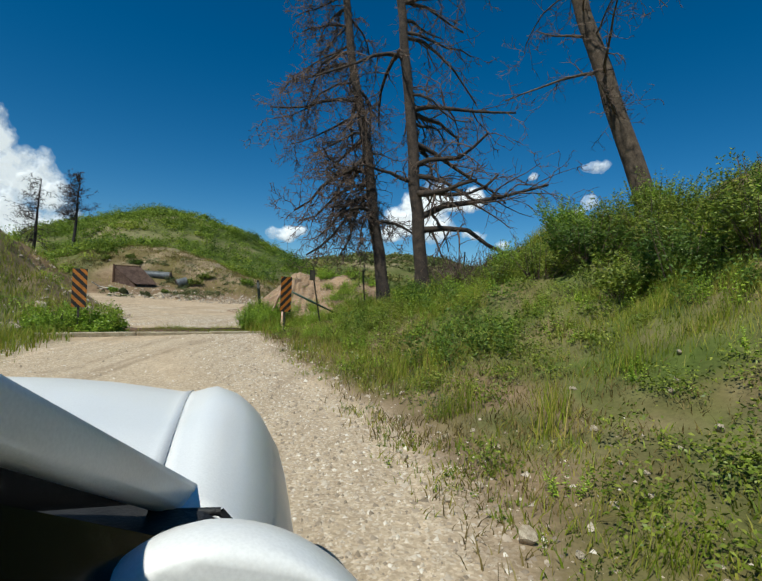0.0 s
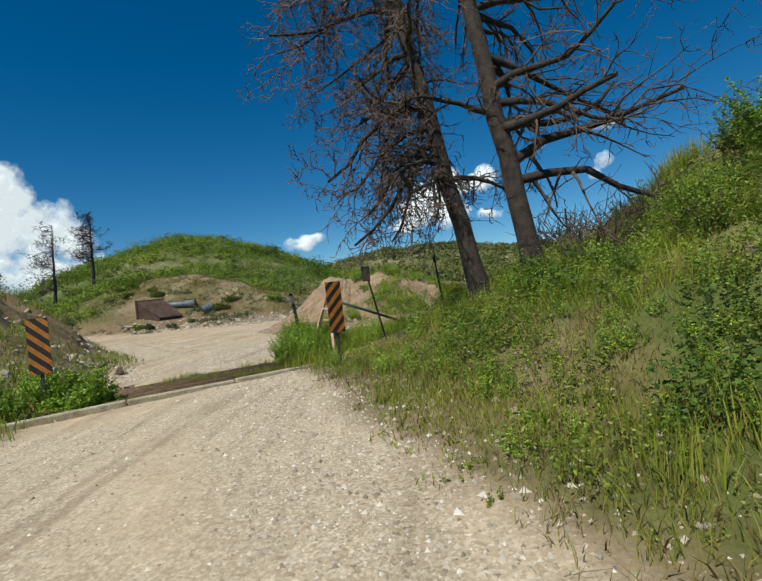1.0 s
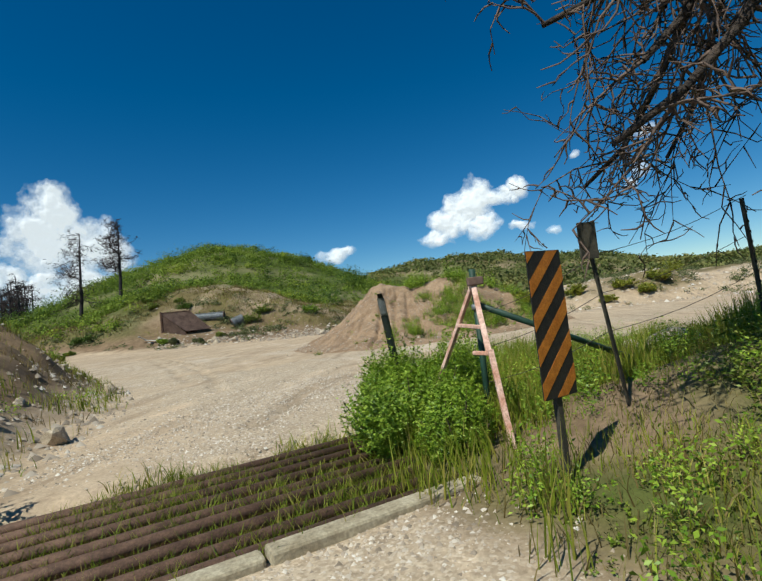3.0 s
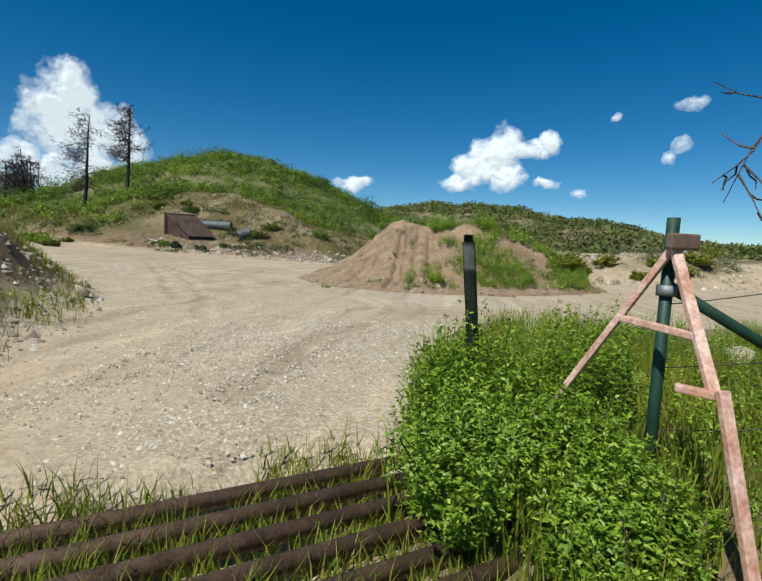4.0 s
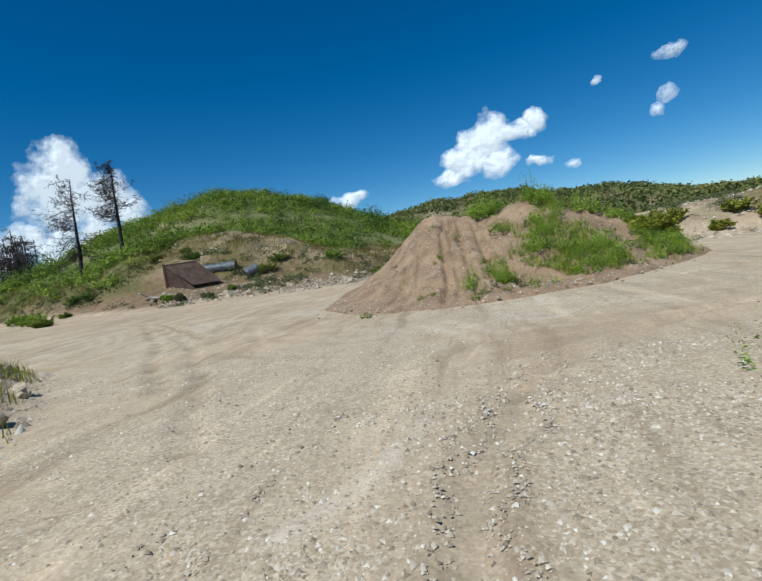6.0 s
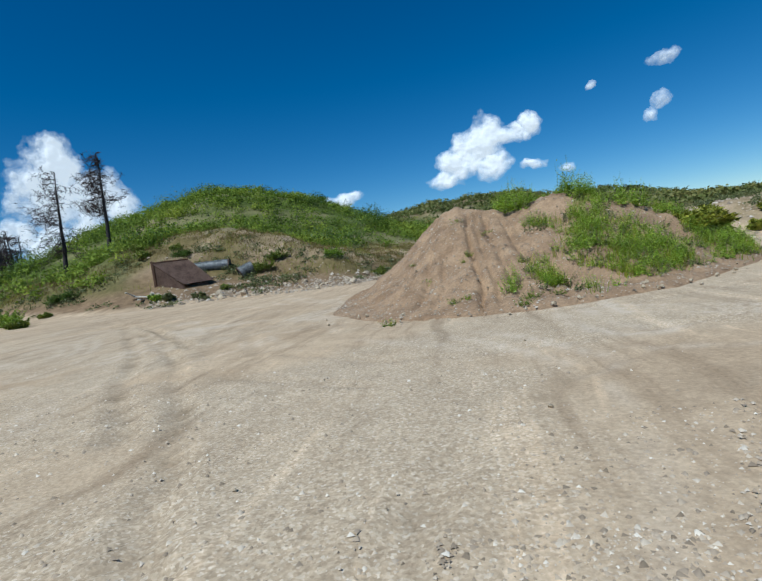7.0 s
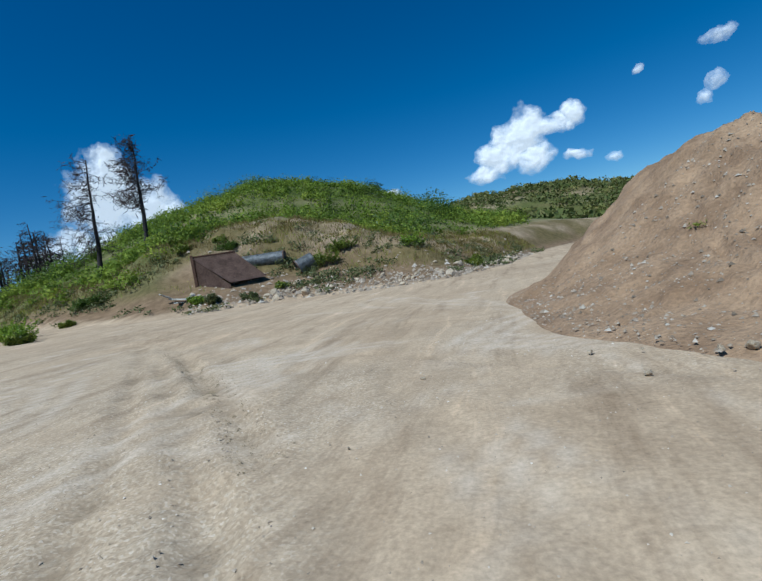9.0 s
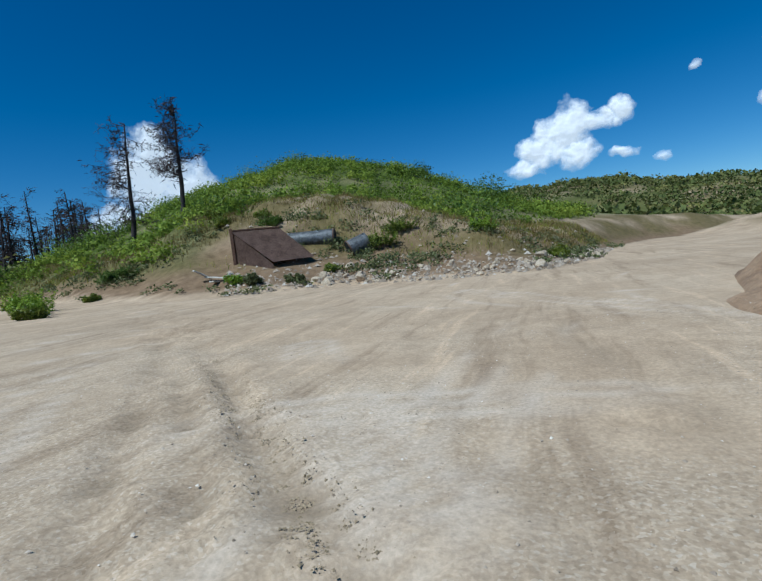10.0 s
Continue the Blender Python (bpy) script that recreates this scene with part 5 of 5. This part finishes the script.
for k, (x, y, s) in enumerate(((4.4, 7.6, 1.25), (5.4, 6.2, 1.4), (6.2, 4.6, 1.4), (5.4, 3.0, 1.1), (5.9, 1.2, 1.3), (4.0, 9.4, 1.15), (5.4, 9.2, 1.4), (6.7, 7.8, 1.4), (3.1, 12.2, 0.9), (6.4, 11.0, 1.1), (4.8, 11.6, 1.1), (3.4, 7.6, 1.05), (4.5, 5.2, 1.2), (2.6, 9.3, 0.8), (3.4, 6.4, 0.95), (3.9, 5.9, 1.0), (2.7, 7.8, 0.8), (1.5, 9.5, 0.6), (2.2, 8.7, 0.7), (0.9, 10.0, 0.5), (4.6, 3.9, 0.8), (3.9, 3.0, 0.7))):
    bush("shrub", x, y, s * 0.85, s * 0.85, s * 0.85, int(8200 * s), 0.07 if s > 0.85 else 0.048, (SCRUB, BUSH, SCRUB, DARKLEAF)[k % 4], "dense green shrub on the bank", "shrub", 60 + k, "shrubs on the bank")
for k, (x, y, s) in enumerate(((1.6, 11.9, 0.9), (2.6, 11.0, 0.9), (1.7, 10.3, 0.7))):
    b = bush("dry_shrub", x, y, s, s * 0.8, s * 0.9, 900, 0.05, SAGE, "tangled dry brown brush under the dead pines", "shrub", 90 + k, "dry brush")
    g = np.random.default_rng(95 + k)
    m = 130
    p0 = np.stack([g.normal(0, 0.35 * s, m), g.normal(0, 0.35 * s, m), g.uniform(0, 0.4, m)], -1)
    p1 = p0 + g.normal(0, 0.22, (m, 3)) + np.array([0, 0, 0.2])
    put("twig_spray", tubes("twig_spray", p0, p1, np.full(m, 0.009), np.full(m, 0.003), 3), TWIG, b, "", "", "", "stuff")
for k, (x, y, s, mat) in enumerate(((-20.9, 49.4, 1.15, SCRUB), (-20.3, 51.2, 0.95, SCRUB), (-27.6, 50.2, 0.85, DARKLEAF), (-15.9, 51.6, 0.9, BUSH), (-25.5, 44.3, 0.6, SAGE), (-23.6, 44.8, 0.5, SAGE), (-26.6, 44.4, 0.5, BUSH), (-22.6, 46.6, 0.45, SCRUB), (-36.2, 46.2, 0.85, DARKLEAF), (-35.2, 46.6, 0.8, DARKLEAF), (-34.8, 44.0, 0.55, SCRUB), (-31.0, 50.0, 0.8, SCRUB), (-32.8, 52.0, 0.9, SCRUB), (-29.6, 52.5, 0.7, SCRUB), (-12.4, 50.6, 0.7, SCRUB), (-31.4, 38.6, 0.9, BUSH), (-33.2, 39.8, 1.1, BUSH), (-35.8, 41.2, 1.0, BUSH), (-30.2, 37.6, 0.6, SCRUB))):
    bush("bush", x, y, s, s, s * 0.9, 2800, 0.16, mat, "round green bush on the cut bank", seed=110 + k, group="bushes on the cut bank")
lawn("mound_grass", 700, (-4.8, 3.2, 25.5, 35), mound_want, (0.12, 0.4), 0.014, 0.5, GRASS, "green grass among the weeds on the mound", 26, 0.12)
YELLOW = leafy("yellow-green rabbitbrush", [(0, (0.14, 0.17, 0.02)), (0.5, (0.26, 0.28, 0.03)), (1, (0.42, 0.4, 0.06))])
for k, (x, y, s) in enumerate(((2.6, 40.6, 0.8), (5.5, 41.3, 0.9), (8.6, 41.2, 0.8), (9.7, 40.6, 0.9), (7.0, 39.6, 0.6), (11, 42, 1.0), (2.0, 33.3, 0.9), (1.2, 32.2, 0.8), (13.5, 46, 1.2), (0.6, 31.6, 0.7))):
    bush("bush", x, y, s, s, s * 0.8, 2600, 0.2, YELLOW, "yellow-green rabbitbrush beside the pit road", seed=140 + k, group="yellow bushes")

# ---- burnt forest beyond the road ----
MODELS = [dead_tree("burnt_tree", "distant burnt pine with short bare branches", grow((0, 0, 0), (0.2, 0, 6.2 + 0.8 * k), 0.15, 0.04, 14, 700 + k, 0.1, 0.14, 0.25, 1.7, 0.06, 0.12, None, (), 0.04), BURNT, CHAR, "burnt forest", 300) for k in range(4)]
for k in range(120):
    az = radians(rng.uniform(46, 67))
    r = rng.uniform(72, 120)
    x, y = -5 - r * math.sin(az), 14 + r * math.cos(az)
    m = pose(x, y, hz(x, y) - 0.3, rng.uniform(-3, 3), rng.uniform(-3, 3), rng.uniform(0, 360))
    if k < 4:
        MODELS[k].matrix_world = m
    else:
        copy_thing(MODELS[k % 4], m)

w = scatter(2600, -125, -55, 20, 95, lambda x, y: smooth(46, 49, polar(x, y)[0]) * smooth(68, 72, polar(x, y)[1]) * (polar(x, y)[1] < 118))
weeds("burnt_scrub", w[:700], 1.4, 1.6, 0.5, 26, RIDGEGREEN, "dark scrub between the burnt trees", 48, 0.3)

# ---- clouds, far off ----
def cloud(name, blobs, seed, label, thin=1.0):
    """A far cloud: a puffed sheet whose outline follows a few round heaps, in degrees of azimuth and height."""
    az0, az1 = min(b[0] - b[2] for b in blobs) - 1, max(b[0] + b[2] for b in blobs) + 1
    el0, el1 = min(b[1] - b[3] for b in blobs) - 1, max(b[1] + b[3] for b in blobs) + 1
    step = 0.09
    A, E = np.meshgrid(np.arange(az0, az1, step), np.arange(el0, el1, step))
    wa, we = A + 0.9 * fbm(A, E, 2.2, 4, seed), E + 0.9 * fbm(A, E, 2.2, 4, seed + 9)
    dens = np.max([1 - ((wa - a) / ra) ** 2 - ((we - e) / re) ** 2 for a, e, ra, re in blobs], 0) + 0.75 * fbm(A, E, 1.5, 6, seed + 20)
    puff = np.clip(dens, 0, 1) ** 0.5 * 45 + 14 * fbm(A, E, 1.4, 4, seed + 30)
    R = 2600 - puff
    a, e = np.radians(A), np.radians(E)
    V = np.stack([-5 - R * np.sin(a) * np.cos(e), 14 + R * np.cos(a) * np.cos(e), 1.5 + R * np.sin(e)], -1)
    h, w_ = A.shape
    i0 = (np.arange(h - 1)[:, None] * w_ + np.arange(w_ - 1)[None])
    ok = (dens[:-1, :-1] > -0.2) & (dens[1:, 1:] > -0.2)
    i0 = i0[ok]
    me = mesh_from(name, V.reshape(-1, 3), np.stack([i0, i0 + 1, i0 + w_ + 1, i0 + w_], -1), np.full(len(i0), 4), True)
    me.attributes.new("dens", "FLOAT", "POINT").data.foreach_set("value", dens.ravel().astype(np.float32))
    me.attributes["dens"].data.foreach_set("value", (dens.ravel() * thin + 0.2).astype(np.float32))
    put(name, me, CLOUD, None, label, "cloud", "", "structure")


def build_cloud(nodes, links, b):
    a = nodes.new("ShaderNodeAttribute")
    a.attribute_name = "dens"
    b.inputs["Base Color"].default_value = (0.3, 0.3, 0.315, 1)
    b.inputs["Roughness"].default_value = 1.0
    b.inputs["Specular IOR Level"].default_value = 0.0
    # sunlit white is put in as glow; the sun itself adds only a little
    b.inputs["Emission Color"].default_value = (0.95, 0.97, 1.0, 1)
    b.inputs["Emission Strength"].default_value = 0.76
    wisp = nodes.new("ShaderNodeMath")
    wisp.operation = "MULTIPLY_ADD"
    links.new(noise_node(nodes, links, 0.03, 6, 0.7, object_coords(nodes)), wisp.inputs[0])
    wisp.inputs[1].default_value = 0.9
    less = nodes.new("ShaderNodeMath")
    less.operation = "SUBTRACT"
    links.new(a.outputs["Fac"], less.inputs[0])
    less.inputs[1].default_value = 0.45
    links.new(less.outputs[0], wisp.inputs[2])
    alpha = ramp(nodes, links, wisp.outputs[0], [(0.02, (0, 0, 0)), (0.35, (0.3, 0.3, 0.3)), (0.7, (0.75, 0.75, 0.75)), (1.0, (1, 1, 1))])
    links.new(alpha, b.inputs["Alpha"])


CLOUD = material("cloud", build_cloud)
cloud("cloud", [(42.4, 13.9, 2.5, 2.8), (43.5, 10.8, 3.6, 3.6), (39.6, 9.9, 3.6, 3.4), (46.5, 6.6, 2.6, 1.6), (37.3, 9.0, 2.4, 2.0), (49, 5.2, 2.0, 1.6), (41, 6, 7, 2.2)], 900, "tall white cumulus cloud beyond the hill")
cloud("cloud", [(1.0, 8.0, 2.0, 1.1), (-1.0, 9.3, 2.6, 1.9), (-3.3, 10.4, 3.0, 2.7), (-4.9, 12.0, 2.2, 2.6), (-5.0, 8.8, 2.4, 1.8), (-7.6, 11.9, 1.9, 1.1), (-9.8, 12.3, 1.5, 1.4)], 920, "white ragged cumulus cloud")
cloud("cloud", [(12.6, 7.5, 2.0, 0.9), (11.6, 7.9, 1.0, 0.6)], 940, "small white cloud", 0.85)
cloud("cloud", [(-9.6, 8.0, 1.3, 0.45)], 950, "small flat white cloud", 0.7)
cloud("cloud", [(-13.0, 7.4, 0.9, 0.5)], 955, "small faint white cloud", 0.42)
cloud("cloud", [(-22.8, 15.8, 1.5, 0.7)], 960, "small faint white cloud", 0.42)
cloud("cloud", [(-22.6, 11.4, 0.8, 1.0), (-21.6, 10.3, 0.7, 0.7)], 965, "small faint white cloud", 0.42)
cloud("cloud", [(-16.2, 15.2, 0.6, 0.6)], 970, "small faint white cloud", 0.42)


# ---- the car ----
def build_paint(nodes, links, b):
    n = noise_node(nodes, links, 260, 2, 0.5, object_coords(nodes))
    dust = noise_node(nodes, links, 3, 4, 0.6, object_coords(nodes))
    links.new(ramp(nodes, links, n, [(0.3, (0.78, 0.77, 0.76)), (0.7, (0.86, 0.85, 0.84))]), b.inputs["Base Color"])
    links.new(ramp(nodes, links, dust, [(0.3, (0.28, 0.28, 0.28)), (0.7, (0.42, 0.42, 0.42))]), b.inputs["Roughness"])
    b.inputs["Metallic"].default_value = 0.0
    b.inputs["Coat Weight"].default_value = 0.2
    b.inputs["Coat Roughness"].default_value = 0.08


PAINT = material("silver car paint", build_paint)
RUBBER = plain("black rubber and trim", (0.012, 0.012, 0.013), (0.025, 0.025, 0.026), 20, 0.6)


def build_glass(nodes, links, b):
    n = noise_node(nodes, links, 5, 3, 0.5, object_coords(nodes))
    # opaque near-black: the unlit cabin behind the panes is put into the colour
    links.new(ramp(nodes, links, n, [(0.3, (0.004, 0.005, 0.006)), (0.7, (0.012, 0.014, 0.015))]), b.inputs["Base Color"])
    b.inputs["Roughness"].default_value = 0.25
    b.inputs["Specular IOR Level"].default_value = 0.08


DARK_GLASS = material("opaque dark glass", build_glass)
RIM = plain("alloy wheel", (0.3, 0.3, 0.31), (0.45, 0.45, 0.46), 10, 0.35, 0.9)
car = empty("car", pose(-0.516, -0.4, -0.095, 0, 0, 17.5), "silver compact car standing on the dirt road with its mirror out", "car")
# half sections from the middle of the top down to the sill: (distance ahead, points across)
SECTIONS = [
    (2.14, ((0, 0.66), (0.3, 0.66), (0.5, 0.65), (0.56, 0.645), (0.64, 0.63), (0.72, 0.56), (0.74, 0.48), (0.72, 0.36), (0.66, 0.24))),
    (2.05, ((0, 0.88), (0.3, 0.88), (0.54, 0.85), (0.6, 0.84), (0.71, 0.85), (0.83, 0.75), (0.87, 0.58), (0.86, 0.4), (0.82, 0.22))),
    (1.9, ((0, 1.0), (0.3, 0.99), (0.55, 0.95), (0.61, 0.94), (0.725, 0.97), (0.865, 0.83), (0.91, 0.62), (0.9, 0.4), (0.86, 0.2))),
    (1.7, ((0, 1.035), (0.3, 1.025), (0.55, 0.985), (0.61, 0.975), (0.735, 1.02), (0.885, 0.88), (0.935, 0.66), (0.93, 0.42), (0.89, 0.2))),
    (1.45, ((0, 1.05), (0.3, 1.04), (0.56, 1.0), (0.62, 0.99), (0.745, 1.045), (0.895, 0.9), (0.945, 0.68), (0.94, 0.42), (0.9, 0.2))),
    (1.1, ((0, 1.06), (0.3, 1.05), (0.57, 1.015), (0.64, 1.005), (0.75, 1.03), (0.885, 0.89), (0.94, 0.66), (0.93, 0.42), (0.89, 0.2))),
    (0.75, ((0, 1.06), (0.3, 1.05), (0.58, 1.02), (0.66, 1.005), (0.765, 1.0), (0.87, 0.85), (0.915, 0.62), (0.905, 0.4), (0.87, 0.2))),
    (0.4, ((0, 1.0), (0.3, 1.0), (0.6, 0.99), (0.68, 0.98), (0.765, 0.96), (0.86, 0.82), (0.9, 0.6), (0.89, 0.4), (0.86, 0.2))),
    (-0.8, ((0, 1.0), (0.3, 1.0), (0.6, 1.0), (0.68, 0.99), (0.765, 0.97), (0.86, 0.83), (0.9, 0.6), (0.89, 0.4), (0.86, 0.2))),
    (-1.5, ((0, 1.02), (0.3, 1.02), (0.6, 1.02), (0.68, 1.01), (0.77, 0.99), (0.88, 0.84), (0.93, 0.62), (0.92, 0.4), (0.88, 0.2))),
    (-2.1, ((0, 1.0), (0.3, 1.0), (0.58, 1.0), (0.66, 0.99), (0.75, 0.96), (0.84, 0.8), (0.87, 0.6), (0.86, 0.4), (0.82, 0.24))),
    (-2.3, ((0, 0.9), (0.3, 0.9), (0.5, 0.89), (0.58, 0.88), (0.66, 0.85), (0.74, 0.72), (0.76, 0.56), (0.75, 0.42), (0.7, 0.28)))]
ys = np.array([q[0] for q in SECTIONS])[::-1]
pts = np.array([q[1] for q in SECTIONS])[::-1]


def skin(lo, hi, k0, k1, step=0.05, lift=0.0, sides=(1, -1)):
    """The body's surface between two distances ahead, from profile point k0 to k1, both sides."""
    yy = np.linspace(lo, hi, max(2, int((hi - lo) / step) + 1))
    kk = np.linspace(k0, k1, (k1 - k0) * 4 + 1)
    bm = bmesh.new()
    for side in sides:
        rows = []
        for y in yy:
            row = []
            for k in kk:
                cx = sum(np.interp(y + o, ys, [np.interp(np.clip(k + c, 0, 8), np.arange(9), p[:, 0]) for p in pts]) for o in (-0.06, 0.06) for c in (-0.3, 0.3)) / 4
                cz = sum(np.interp(y + o, ys, [np.interp(np.clip(k + c, 0, 8), np.arange(9), p[:, 1]) for p in pts]) for o in (-0.06, 0.06) for c in (-0.3, 0.3)) / 4
                row.append(bm.verts.new((side * cx, y, cz + lift)))
            rows.append(row)
        for r0, r1 in zip(rows, rows[1:]):
            for i in range(len(kk) - 1):
                q = (r0[i], r0[i + 1], r1[i + 1], r1[i]) if side > 0 else (r1[i], r1[i + 1], r0[i + 1], r0[i])
                c = sum((v.co for v in q), Vector()) / 4
                if abs(c.x) > 0.66 and min(math.hypot(c.y - 1.3, c.z - 0.34), math.hypot(c.y + 1.45, c.z - 0.34)) < 0.4:
                    continue
                bm.faces.new(q)
    bmesh.ops.remove_doubles(bm, verts=bm.verts[:], dist=0.0005)
    bmesh.ops.recalc_face_normals(bm, faces=bm.faces[:])
    return bm


def lidded(bm, thick):
    bmesh.ops.solidify(bm, geom=bm.faces[:], thickness=thick)
    return bm


part("hood", lidded(skin(0.85, 2.1, 0, 3, lift=0.004), 0.012), PAINT, car, shade=True)


def seam(points):
    """A dark shut line between two body panels, along points (distance ahead, profile point)."""
    line = [Vector((np.interp(k, np.arange(9), [np.interp(y, ys, pts[:, i, 0]) for i in range(9)]), y, np.interp(k, np.arange(9), [np.interp(y, ys, pts[:, i, 1]) for i in range(9)]) + 0.001)) for y, k in points]
    for side in (1, -1):
        run = np.array([(side * p.x, p.y, p.z) for p in line])
        put("shut_line", tubes("shut_line", run[:-1], run[1:], np.full(len(run) - 1, 0.006), np.full(len(run) - 1, 0.006), 6), RUBBER, car, "black shut line")


seam([(y, 3.0) for y in np.linspace(0.8, 2.06, 26)])
seam([(0.735, k) for k in np.linspace(3.2, 7.5, 18)])
part("rear_body", lidded(skin(-2.3, -1.01, 0, 8), 0.012), PAINT, car, shade=True)
part("cowl", lidded(skin(0.5, 0.86, 0, 4, lift=-0.03), 0.01), RUBBER, car, "black plastic cowl below the windscreen")
part("floor_pan", box_bm(1.5, 4.1, 0.1, (0, -0.1, 0.25), 0.02), RUBBER, car)
part("cabin_tub", box_bm(1.3, 2.6, 0.6, (0, -0.8, 0.65), 0.05), RUBBER, car)
part("nose", box_bm(1.4, 0.06, 0.4, (0, 2.07, 0.45), 0.02), RUBBER, car, "black lower grille")
for side in (1, -1):
    part("front_fender", lidded(skin(0.74, 2.12, 3, 8, sides=(side,)), 0.012), PAINT, car, shade=True)
    door = part("door", lidded(skin(-1.0, 0.73, 3, 8, sides=(side,)), 0.012), PAINT, car, shade=True)
    part("window_trim", lidded(skin(-0.98, 0.72, 3, 4, lift=0.014, sides=(side,)), 0.006), RUBBER, door, "black window trim")
    A0, A1, A2, A3 = Vector((side * 0.705, 0.84, 0.975)), Vector((side * 0.5, -0.05, 1.49)), Vector((side * 0.5, -1.2, 1.5)), Vector((side * 0.68, -2.0, 1.02))
    part("pillar", bar_bm(A0, A1, 0.04, 0.055, 0.014), PAINT, car, shade=True)
    part("roof_rail", bar_bm(A1, A2, 0.08, 0.07, 0.02), PAINT, car)
    part("pillar", bar_bm(A2, A3, 0.1, 0.12, 0.02), PAINT, car)
    bm = bmesh.new()
    bm.faces.new([bm.verts.new(v) for v in (Vector((side * 0.725, 0.68, 0.985)), Vector((side * 0.525, -0.07, 1.44)), Vector((side * 0.52, -1.18, 1.45)), Vector((side * 0.72, -1.75, 1.02)), Vector((side * 0.75, -0.6, 0.985)))])
    part("side_window", lidded(bm, 0.006), DARK_GLASS, car)
    bm = bmesh.new()
    bmesh.ops.create_uvsphere(bm, u_segments=28, v_segments=16, radius=1)
    for v in bm.verts:
        x, y, z = v.co
        y = y if y > -0.25 else -0.25
        v.co = Vector((side * (0.8 + 0.145 * x * (1 - 0.1 * z)), 0.45 + 0.12 * y, 1.0 + 0.1 * z - 0.035 * x))
    housing = part("mirror", bm, PAINT, car, "silver mirror housing with a black lower edge", True)
    part("trim", box_bm(0.28, 0.03, 0.13, (side * 0.8, 0.41, 0.965), 0.014), RUBBER, housing, "black mirror trim")
    part("glass", box_bm(0.25, 0.004, 0.09, (side * 0.8, 0.392, 0.97), 0.0), DARK_GLASS, housing, "mirror glass")
    part("arm", bar_bm((side * 0.72, 0.46, 0.95), (side * 0.8, 0.46, 0.98), 0.05, 0.04, 0.01), RUBBER, housing)
    part("headlight", box_bm(0.22, 0.22, 0.1, (side * 0.64, 1.93, 0.7), 0.03), DARK_GLASS, car)
    for y in (1.3, -1.45):
        hub = Vector((side * 0.8, y, 0.33))
        wheel = part("wheel", tube_bm(hub - Vector((0.1, 0, 0)), hub + Vector((0.1, 0, 0)), 0.33, 0.33, 36), RUBBER, car, "black tyre", True)
        part("rim", tube_bm(hub - Vector((0.104, 0, 0)), hub + Vector((0.104, 0, 0)), 0.2, 0.2, 24), RIM, wheel)
        ring = []
        for k in range(13):
            a0, a1 = math.pi * k / 13 * 1.16 - 0.25, math.pi * (k + 1) / 13 * 1.16 - 0.25
            ring.append((a0, a1))
        bm = bmesh.new()
        for a0, a1 in ring:
            p = [Vector((side * xx, y + 0.4 * math.cos(a), 0.34 + 0.4 * math.sin(a))) for xx, a in ((0.6, a0), (0.6, a1), (0.915, a1), (0.915, a0))]
            bm.faces.new([bm.verts.new(v) for v in p])
        bmesh.ops.remove_doubles(bm, verts=bm.verts[:], dist=0.001)
        part("arch_liner", lidded(bm, 0.02), RUBBER, car)
bm = bmesh.new()
bm.faces.new([bm.verts.new(v) for v in ((-0.68, 0.78, 1.0), (0.68, 0.78, 1.0), (0.48, -0.05, 1.48), (-0.48, -0.05, 1.48))])
part("windscreen", lidded(bm, 0.006), DARK_GLASS, car)
bm = bmesh.new()
bm.faces.new([bm.verts.new(v) for v in ((-0.5, -0.05, 1.5), (0.5, -0.05, 1.5), (0.5, -1.2, 1.52), (-0.5, -1.2, 1.52))])
part("roof", lidded(bm, 0.03), PAINT, car)
bm = bmesh.new()
bm.faces.new([bm.verts.new(v) for v in ((-0.52, -1.2, 1.47), (0.52, -1.2, 1.47), (0.64, -2.0, 1.03), (-0.64, -2.0, 1.03))])
part("rear_window", lidded(bm, 0.006), DARK_GLASS, car)
